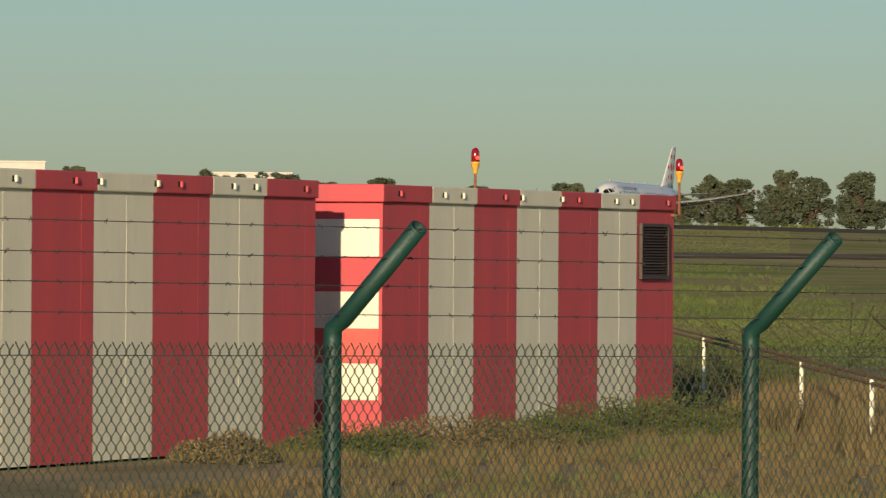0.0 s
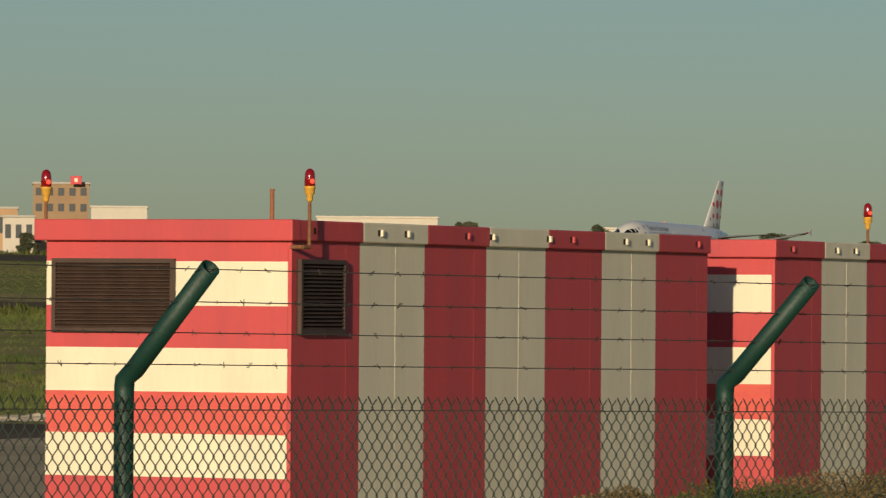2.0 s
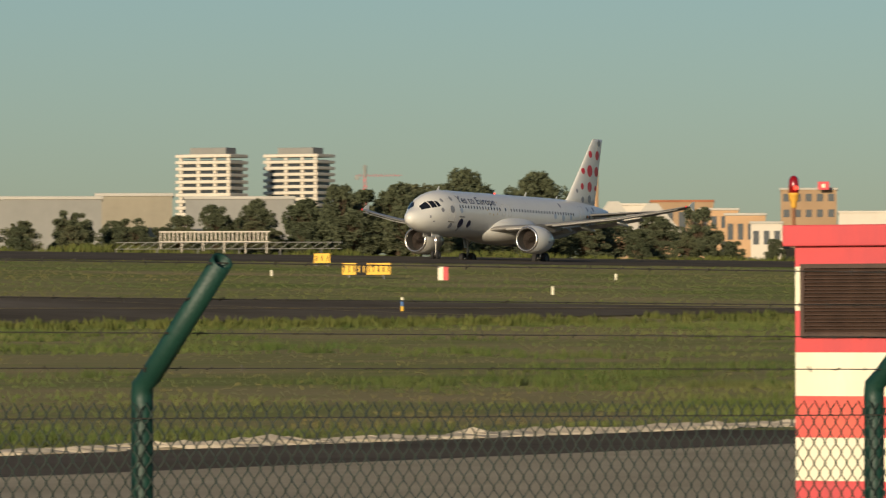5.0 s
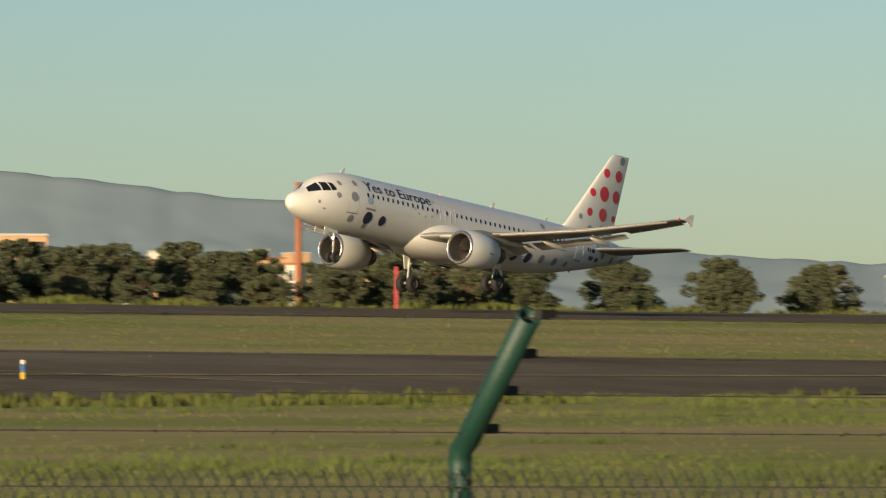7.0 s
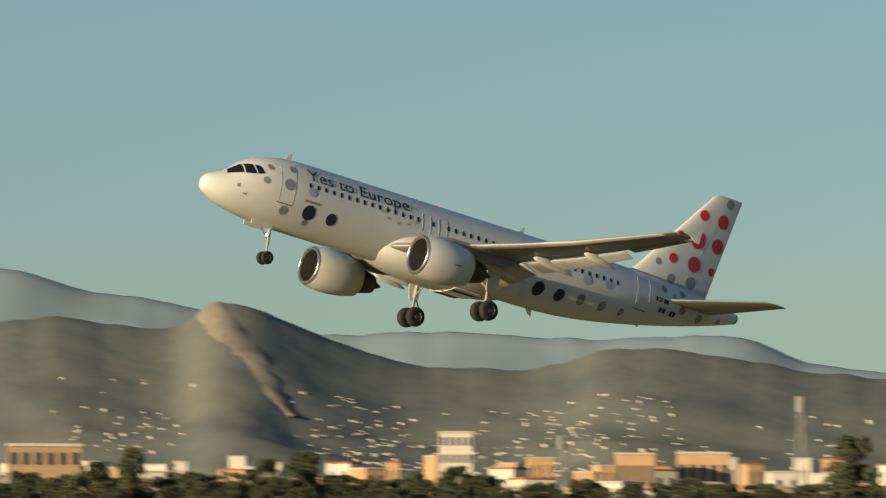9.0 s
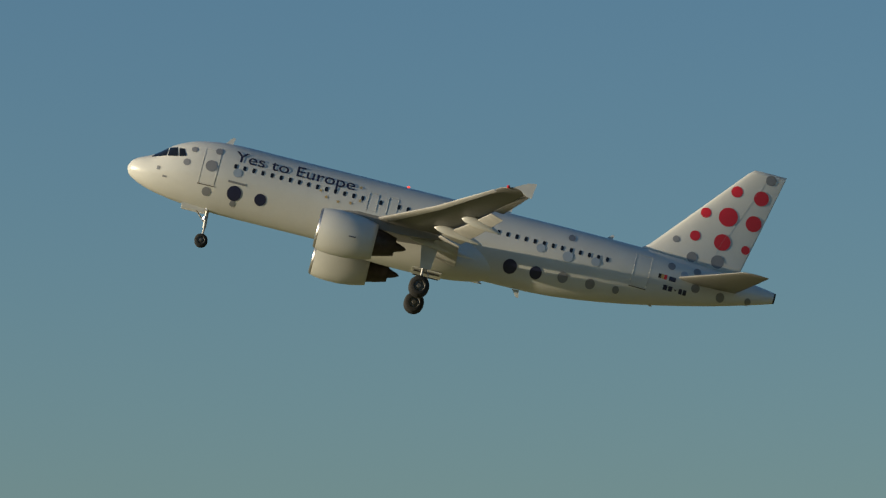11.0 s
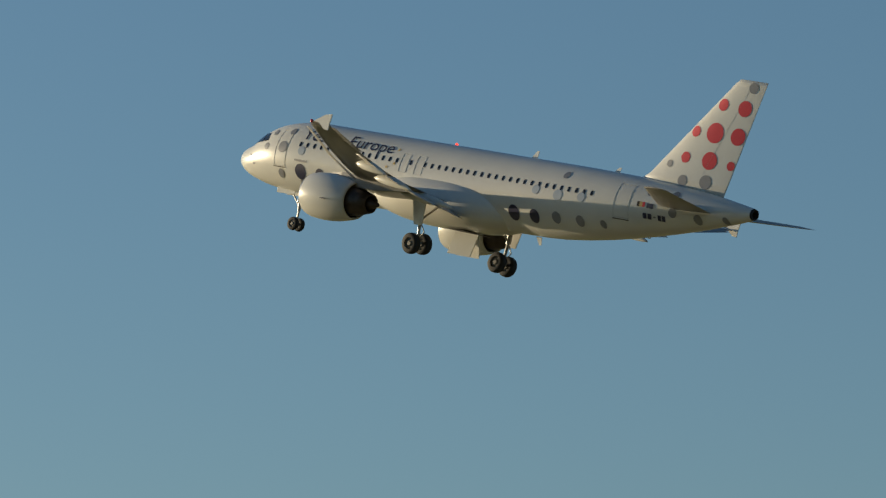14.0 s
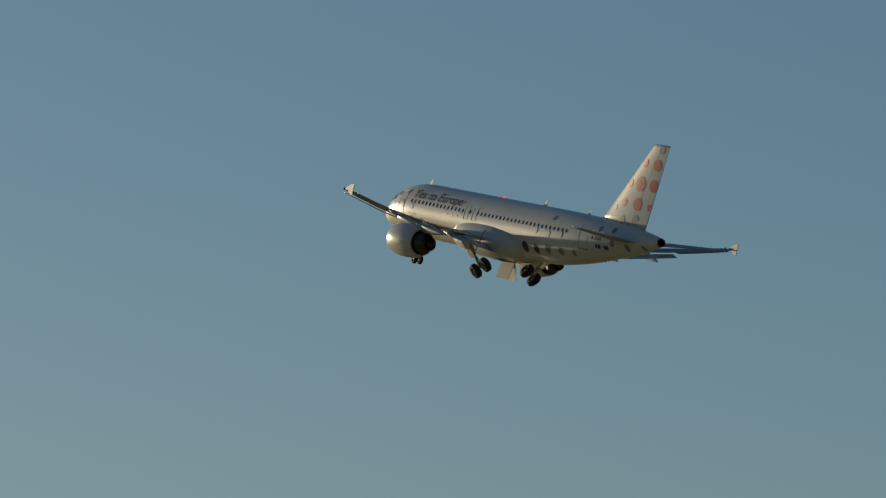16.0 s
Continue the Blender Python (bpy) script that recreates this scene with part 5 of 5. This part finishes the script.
chimney(29.52, 1400, 0.62, 1.33, M_WALLO, "tall ochre brick chimney above the trees")
chimney(25.5, 1400, 0.5, 1.13, M_TILE, "thin brick chimney on the skyline")
chimney(43.23, 1000, 0.5, 1.9, M_TILE, "tall brick chimney behind the trees")
chimney(42.3, 480, 0.1, 1.08, M_RED, "thin red painted marker mast beside the runway")


def lattice_mast(az, r, w, top_el, label, material, z0=8.6):
    p = at(az, r)
    h = 2.4 + r * math.tan(radians(top_el)) - z0
    root = thing("lattice_mast", label, "mast", pose(p.x, p.y, z0, 0, 0, az - 90), group="lattice masts")
    for sx, sy in ((-1, -1), (1, -1), (1, 1), (-1, 1)):
        bm = bmesh.new()
        tube(bm, (sx * w, sy * w, -0.1), (sx * w * 0.35, sy * w * 0.35, h), 0.11, 0.07, n=6)
        part("leg", bm, material, root)
    n = max(4, int(h / 2.2))
    for k in range(n):
        f0, f1 = 1 - 0.65 * k / n, 1 - 0.65 * (k + 1) / n
        bm = bmesh.new()
        for s in (-1, 1):
            tube(bm, (-w * f0, s * w * f0, h * k / n), (w * f1, s * w * f1, h * (k + 1) / n), 0.06, n=5)
            tube(bm, (s * w * f0, -w * f0, h * k / n), (s * w * f1, w * f1, h * (k + 1) / n), 0.06, n=5)
        part("brace", bm, material, root)
    bm = bmesh.new()
    tube(bm, (0, 0, h * 0.9), (0, 0, h), w * 0.7, w * 0.7, n=10)
    part("platform", bm, M_WALLG, root)
    return root


lattice_mast(58.03, 620, 0.7, 2.08, "pale lattice antenna mast", M_WALLG)
lattice_mast(54.78, 900, 1.0, 1.68, "white round-headed antenna tower", M_WALLW)
crane = lattice_mast(31.71, 1500, 0.6, 1.42, "red tower crane with a slender jib", M_RED)
for x0, x1 in ((-2.3, 0), (0, 9)):
    bm = bmesh.new()
    n = 8 if x1 else 3
    for k in range(n):
        u0, u1 = x0 + (x1 - x0) * k / n, x0 + (x1 - x0) * (k + 1) / n
        tube(bm, (u0, 0, 28.3), (u1, 0, 28.3), 0.05, n=5)
        tube(bm, (u0, 0, 28.3), ((u0 + u1) / 2, 0, 28.8), 0.03, n=5)
        tube(bm, ((u0 + u1) / 2, 0, 28.8), (u1, 0, 28.3), 0.03, n=5)
    part("jib" if x1 else "counter_jib", bm, M_RED, crane)
bm = bmesh.new()
box(bm, -2.5, -0.4, 27.4, -1.5, 0.4, 28.3, 0.05)
part("counterweight", bm, M_WALLG, crane)
lattice_mast(50.45, 1500, 0.7, 1.72, "thin red lattice mast in the town", M_RED)
lattice_mast(50.2, 1500, 0.7, 1.76, "red lattice mast beside another", M_RED)
lattice_mast(60.3, 900, 0.8, 1.7, "thin lattice mast in the town", M_WALLG)


def white_screen():
    """Low white slatted screen before the trees, and the lattice gantry beside it."""
    p = at(33.15, 598)
    root = thing("antenna_array", "white slatted localizer array before the trees", "antenna", pose(p.x, p.y, 8.6, 0, 0, -57))
    for k in range(26):
        bm = bmesh.new()
        box(bm, -5.3 + k * 0.42, 0, -0.1 if k % 5 == 0 else 1.0, -5.18 + k * 0.42, 0.8, 2.05)
        part("element", bm, M_WALLW, root)
    for z in (1.0, 2.0):
        bm = bmesh.new()
        box(bm, -5.4, -0.05, z, 5.6, 0.05, z + 0.12)
        part("rail", bm, M_WALLW, root)
    p = at(33.05, 560)
    root = thing("lattice_gantry", "long pale steel lattice beam near the ground", "gantry", pose(p.x, p.y, 8.2, 0, 0, -57))
    for k in range(22):
        x0, x1 = -10 + k * 0.95, -10 + (k + 1) * 0.95
        bm = bmesh.new()
        tube(bm, (x0, 0, 0.35), (x1, 0, 0.35), 0.035, n=5)
        tube(bm, (x0, 0, 0.95), (x1, 0, 0.95), 0.035, n=5)
        tube(bm, (x0, 0, 0.35), (x1, 0, 0.95), 0.03, n=5)
        if k % 4 == 0:
            tube(bm, (x0, 0, -0.3), (x0, 0, 0.35), 0.05, n=5)
        part("bay", bm, M_WALLG, root)


white_screen()

# town behind the trees further along
building("apartment_block", 47.8, 900, 8.5, 1.45, 12, M_WALLW, "white stepped apartment block above the trees", 4, 6)
building("apartment_block", 48.5, 950, 5, 1.56, 10, M_WALLO, "sunlit ochre block behind the trees", 4, 3)
building("apartment_block", 61.3, 1500, 8.2, 1.72, 10, M_WALLW, "white residential slab in the town", 9, 5)
building("apartment_block", 45.95, 1100, 13, 1.4, 14, M_WALLO, "cream apartment block behind the trees", 5, 8)
building("house", 45.7, 900, 6, 1.13, 8, M_WALLO, "low orange house among the trees", 1, 4)
building("apartment_block", 65.2, 900, 11, 1.57, 12, M_WALLB, "brown and cream apartment block in shade", 5, 6)
building("hangar", 50.9, 800, 16, 1.3, 14, M_WALLW, "long white hall behind the trees", 1, 8)
building("house", 42.75, 1000, 9, 1.29, 14, M_WALLO, "orange rendered houses behind the trees", 3, 7)
building("house", 59.6, 1300, 8.5, 1.52, 10, M_WALLO, "orange apartment row in evening sun", 3, 5)
building("house", 58.95, 1320, 11.5, 1.53, 10, M_WALLO, "ochre apartment row in evening sun", 3, 5)


def town():
    rng = random.Random(31)
    for near in (0, 1, 2):
        az = 41.5
        while az < 72:
            r = 1850 - near * 330 + rng.uniform(-120, 120)
            el = (1.45 - 0.1 * near if az > 56 else 1.4 - 0.1 * near if az > 50 else 1.22 - 0.06 * near) + rng.uniform(-0.07, 0.05)
            w = rng.uniform(3.5, 8.5)
            m = rng.choice((M_WALLW, M_WALLW, M_WALLO, M_WALLW, M_WALLO))
            building("house", az, r, w, el, 9, m, "sunlit ochre town house with flat roof" if m is M_WALLO else "white town house among the trees", rng.choice((3, 4, 5)), max(2, int(w / 2.6)), rng.choice((M_ROOF, M_TILE, None)), rng.uniform(-30, 30), win=rng.uniform(0.22, 0.42))
            az += rng.uniform(0.25, 0.8)


town()


def runway_shelter(az, y, length, depth, h, label):
    """Striped shelter past the runway; its end takes the sun, its long side the grazing light."""
    r = y / math.sin(radians(az))
    p = at(az, r)
    root = thing("striped_shelter", label, "shelter", pose(p.x, p.y, ground_z(p.y)), group="striped shelters past the runway")
    for k in range(8):
        bm = bmesh.new()
        box(bm, 0, depth * k / 8, -0.1, 0.3, depth * (k + 1) / 8, h)
        part("end_panel", bm, (M_WORN, M_CREAM)[k % 2], root)
        bm = bmesh.new()
        box(bm, 0.3 + (length - 0.3) * k / 8, 0, -0.1, 0.3 + (length - 0.3) * (k + 1) / 8, depth, h)
        part("panel", bm, (M_WORN, M_CREAM)[k % 2], root)
    bm = bmesh.new()
    box(bm, -0.1, -0.1, h, length + 0.1, depth + 0.1, h + 0.15, 0.03)
    part("roof", bm, M_WORN, root)


runway_shelter(58.26, 318, 6.8, 5.6, 0.95, "distant orange and white striped shelter past the runway")


def barrier(az, y, n):
    """Low red and white boards at the runway's far side."""
    p = at(az, y / math.sin(radians(az)))
    root = thing("striped_barrier", "low orange and white striped barrier boards", "barrier", pose(p.x, p.y, ground_z(p.y), 0, 0, az - 90), group="striped barriers")
    for k in range(n):
        bm = bmesh.new()
        box(bm, k * 0.7, -0.06, -0.05, k * 0.7 + 0.68, 0.06, 0.32, 0.01)
        part("board", bm, (M_WORN, M_CREAM)[k % 3 == 2], root)


for az, n in ((60.9, 3), (60.3, 4), (59.7, 2), (59.08, 1)):
    barrier(az, 305, n)
p = at(57.3, 372)
root = thing("meter_cabinet", "small white cabinet on a post past the runway", "cabinet", pose(p.x, p.y, ground_z(p.y), 0, 0, -33))
bm = bmesh.new()
tube(bm, (0, 0, -0.1), (0, 0, 0.5), 0.06, n=8)
part("post", bm, M_WALLW, root)
bm = bmesh.new()
box(bm, -0.22, -0.15, 0.5, 0.22, 0.15, 0.95, 0.04)
part("case", bm, M_WALLW, root)


# ---- hills ----
def hill_point(az, u, crestline, r, depth, rough, seed):
    """Point of a hillside: u 0 at its foot, 0.8 at its crest, 1 behind."""
    azs, els = [q[0] for q in crestline], [q[1] for q in crestline]
    crest = 2.4 + r * math.tan(radians(table(az, azs, els)))
    crest += (min(u, 0.8) / 0.8) ** 6 * r * 0.0005 * noise.fractal(Vector((az * 2.2, seed, 0)), 1.0, 2.0, 5)
    rr = r - depth * (1 - min(u, 0.8) / 0.8) + (u - 0.8 if u > 0.8 else 0) * depth
    shape = (min(u, 0.8) / 0.8) ** 1.2 if u <= 0.8 else 1 - (u - 0.8) * 1.5
    p = at(az, rr)
    skew = Vector((p.x + 0.5 * p.y, p.y, 0))
    spur = noise.ridged_multi_fractal(skew / 210 + Vector((0, 0, seed)), 1.0, 2.1, 4, 1.0, 2.0) - 1.0 + 0.35 * noise.fractal(p / 45, 1.0, 2.0, 4)
    z = 8 + (crest - 8) * shape + rough * spur * math.sin(math.pi * min(1, u / 0.8)) * (crest - 8)
    return at(az, rr, max(z, 5))


def ridge(name, crestline, r, depth, material, label, rough, seed):
    bm = bmesh.new()
    a0, a1 = crestline[0][0], crestline[-1][0]
    cols, rows = int((a1 - a0) / 0.09), 52
    grid = [[bm.verts.new(hill_point(a0 + (a1 - a0) * i / cols, j / rows, crestline, r, depth, rough, seed)) for j in range(rows + 1)] for i in range(cols + 1)]
    for i in range(cols):
        for j in range(rows):
            bm.faces.new((grid[i][j], grid[i + 1][j], grid[i + 1][j + 1], grid[i][j + 1]))
    bmesh.ops.recalc_face_normals(bm, faces=bm.faces)
    return tagged(part(name, bm, material, None, "", True), label, "mountain", kind="structure")


FAR_CREST = [(36, 1.05), (40, 1.3), (41.9, 1.55), (43, 1.71), (43.8, 1.79), (46.6, 2.1), (47.3, 2.11), (48.4, 2.21), (48.9, 2.3), (49.5, 2.33), (51.4, 2.21), (52.4, 2.34), (53.5, 2.3), (54.4, 2.2), (57.2, 2.33), (57.7, 2.39), (58.0, 2.45), (58.6, 2.66), (59, 2.69), (60.1, 2.64), (61.5, 2.72), (62.6, 2.68), (63.7, 2.92), (64.3, 3.02), (64.85, 3.1), (65.6, 3.29), (68, 3.1), (72, 2.8), (80, 2.5), (95, 2.2), (120, 1.8)]
NEAR_CREST = [(43, 1.1), (45, 1.25), (46.2, 1.42), (46.8, 1.41), (47.4, 1.52), (47.9, 1.62), (48.4, 1.58), (49.1, 1.68), (49.6, 1.62), (50.9, 1.74), (51.6, 1.8), (52.6, 1.9), (53.3, 2.1), (54.2, 2.24), (55.5, 2.31), (56.03, 2.39), (56.9, 2.26), (57.9, 2.34), (58.5, 2.44), (59.1, 2.53), (59.9, 2.54), (60.3, 2.41), (60.8, 2.36), (61.7, 2.4), (62.4, 2.6), (62.8, 2.76), (63.3, 2.95), (63.65, 2.93), (63.95, 2.75), (64.34, 2.74), (65, 2.83), (65.7, 2.77), (68, 2.4), (72, 2.2), (80, 1.9), (95, 1.6), (120, 1.4)]
ridge("hills_far", FAR_CREST, 4500, 420, M_HILLFAR, "far mountain ridge with blue-grey haze in its colour", 0.05, 3.0)
HILLS = ridge("hills_near", NEAR_CREST, 3300, 520, M_HILL, "scrub-covered grey-green mountain with pale rock", 0.055, 9.0)


def rock_face():
    """Pale bare rock running down the flank below the summit."""
    bm = bmesh.new()
    grid = []
    for j in range(31):
        v = j / 30
        mid = 63.62 - 0.8 * v ** 1.15
        wide = 0.06 + 0.16 * math.sin(math.pi * min(1, 0.2 + 0.8 * v)) + 0.05 * noise.noise(Vector((v * 9, 3, 0)))
        row = []
        for i in range(13):
            q = hill_point(mid + wide * (i / 6 - 1), 0.79 - 0.25 * v, NEAR_CREST, 3300, 520, 0.055, 9.0)
            e = abs(i / 6 - 1)
            row.append(bm.verts.new(q + Vector((0, 0, 2.0 * (1 - e * e) - 0.6 + 1.4 * noise.noise(q / 25)))))
        grid.append(row)
    for j in range(30):
        for i in range(12):
            bm.faces.new((grid[j][i], grid[j][i + 1], grid[j + 1][i + 1], grid[j + 1][i]))
    bmesh.ops.recalc_face_normals(bm, faces=bm.faces)
    part("rock_face", bm, M_ROCK, HILLS, "pale bare rock face", True)


rock_face()


def hillside_houses():
    rng = random.Random(5)
    vs, fs = [], []
    for _ in range(420):
        az = rng.choice((59.4, 60.2, 61, 61.6, 62, 62.3, 59.9, 57.8, 64.5, 51.5)) + rng.gauss(0, 0.35)
        c = hill_point(az, 0.43 + 0.22 * rng.random() ** 1.8, NEAR_CREST, 3300, 520, 0.055, 9.0)
        w, d, h = rng.uniform(0.7, 2.6), rng.uniform(1, 3), rng.uniform(0.25, 0.9)
        k = len(vs)
        vs += [(c.x + sx * w, c.y + sy * d, c.z + sz) for sz in (-2, h) for sx, sy in ((-0.5, -0.5), (0.5, -0.5), (0.5, 0.5), (-0.5, 0.5))]
        fs += [tuple(k + q for q in f) for f in ((4, 5, 6, 7), (0, 1, 5, 4), (1, 2, 6, 5), (2, 3, 7, 6), (3, 0, 4, 7))]
    me = bpy.data.meshes.new("hillside_houses")
    me.from_pydata(vs, [], fs)
    me.materials.append(M_WALLW)
    tagged(new("hillside_houses", me), "scattered white houses on the lower hillside", "houses", kind="stuff")


hillside_houses()


# ---- what moves ----
def motions():
    walk(PLANE, [
        (0.0, fly(820.7, 277.5, 11.59, 0.22, 0.62, 0.00)),
        (0.5, fly(785.9, 277.1, 11.59, 0.39, 0.61, 0.00)),
        (1.0, fly(750.4, 277.6, 11.59, 0.64, 0.62, 0.01)),
        (1.5, fly(715.3, 277.2, 11.59, 0.66, 0.62, 0.00)),
        (2.0, fly(679.6, 277.6, 11.59, 0.67, 0.66, 0.01)),
        (2.5, fly(643.9, 277.2, 11.60, 0.40, 0.57, 0.00)),
        (3.0, fly(607.4, 277.5, 11.59, 0.18, 0.56, 0.00)),
        (3.5, fly(570.9, 276.9, 11.60, 0.03, 0.56, 0.00)),
        (4.0, fly(532.9, 277.6, 11.59, 0.32, 0.64, 0.00)),
        (4.5, fly(495.5, 277.1, 11.59, 1.08, 0.77, 0.01)),
        (5.0, fly(456.9, 277.8, 11.59, 1.66, 1.19, -0.22)),
        (5.5, fly(416.8, 277.5, 11.82, 1.51, 2.29, -0.42)),
        (6.0, fly(375.9, 277.4, 12.57, 1.40, 3.82, -0.54)),
        (6.5, fly(334.7, 277.3, 13.61, 1.73, 5.53, -0.52)),
        (7.0, fly(293.8, 277.1, 15.31, 2.55, 7.20, -0.31)),
        (7.5, fly(253.8, 277.1, 17.58, 3.46, 8.58, 0.15)),
        (8.0, fly(215.2, 279.7, 20.21, 3.44, 9.44, 0.92)),
        (8.5, fly(182.9, 288.9, 23.20, 4.23, 11.18, 0.88)),
        (9.0, fly(149.4, 302.6, 27.19, 4.80, 12.64, 0.43)),
        (9.5, fly(111.8, 314.8, 31.11, 3.77, 13.58, 0.34)),
        (10.0, fly(70.8, 325.4, 34.95, 2.62, 14.07, 0.56)),
        (10.5, fly(27.3, 334.2, 38.72, 1.91, 14.18, 1.06)),
        (11.0, fly(-18.2, 341.3, 42.48, 2.08, 13.87, 1.79)),
        (11.5, fly(-64.5, 346.1, 46.17, 1.99, 13.31, 2.73)),
        (12.0, fly(-110.9, 345.4, 49.42, -0.11, 12.62, 4.9)),
        (12.5, fly(-154.4, 346.0, 53.95, -2.34, 12.59, 5.27)),
        (13.0, fly(-183.5, 318.1, 56.67, -3.68, 12.70, 4.24)),
        (13.5, fly(-206.1, 286.7, 59.90, -3.19, 13.57, 3.33)),
        (14.0, fly(-224.8, 249.2, 61.65, -1.70, 13.67, 2.64)),
        (14.5, fly(-265.1, 239.4, 65.86, -0.52, 14.19, 1.96)),
        (15.0, fly(-312.2, 237.9, 70.16, 1.03, 14.36, 2.38)),
        (15.5, fly(-355.0, 230.7, 72.61, 1.53, 14.04, 2.53)),
        (16.0, fly(-398.2, 225.6, 75.08, 2.12, 13.47, 2.84)),
    ])
    for door, side in BELLY_DOORS:
        shut = Matrix.Translation((0, side * 0.06, -2.56))
        down = shut @ Matrix.Rotation(radians(-82 * side), 4, "X")
        half = shut @ Matrix.Rotation(radians(-41 * side), 4, "X")
        walk(door, [(0, shut), (11.7, shut), (12.5, half), (13.2, down), (16, down)])
    for leg, side in LEGS:
        hinge = Matrix.Translation((-17.7, side * 3.7, -1.25))
        walk(leg, [(t, hinge @ Matrix.Rotation(radians(-side * a), 4, "X")) for t, a in ((0, 0), (13.4, 0), (14, 6), (14.5, 12), (15, 22), (15.5, 30), (16, 38))])


motions()
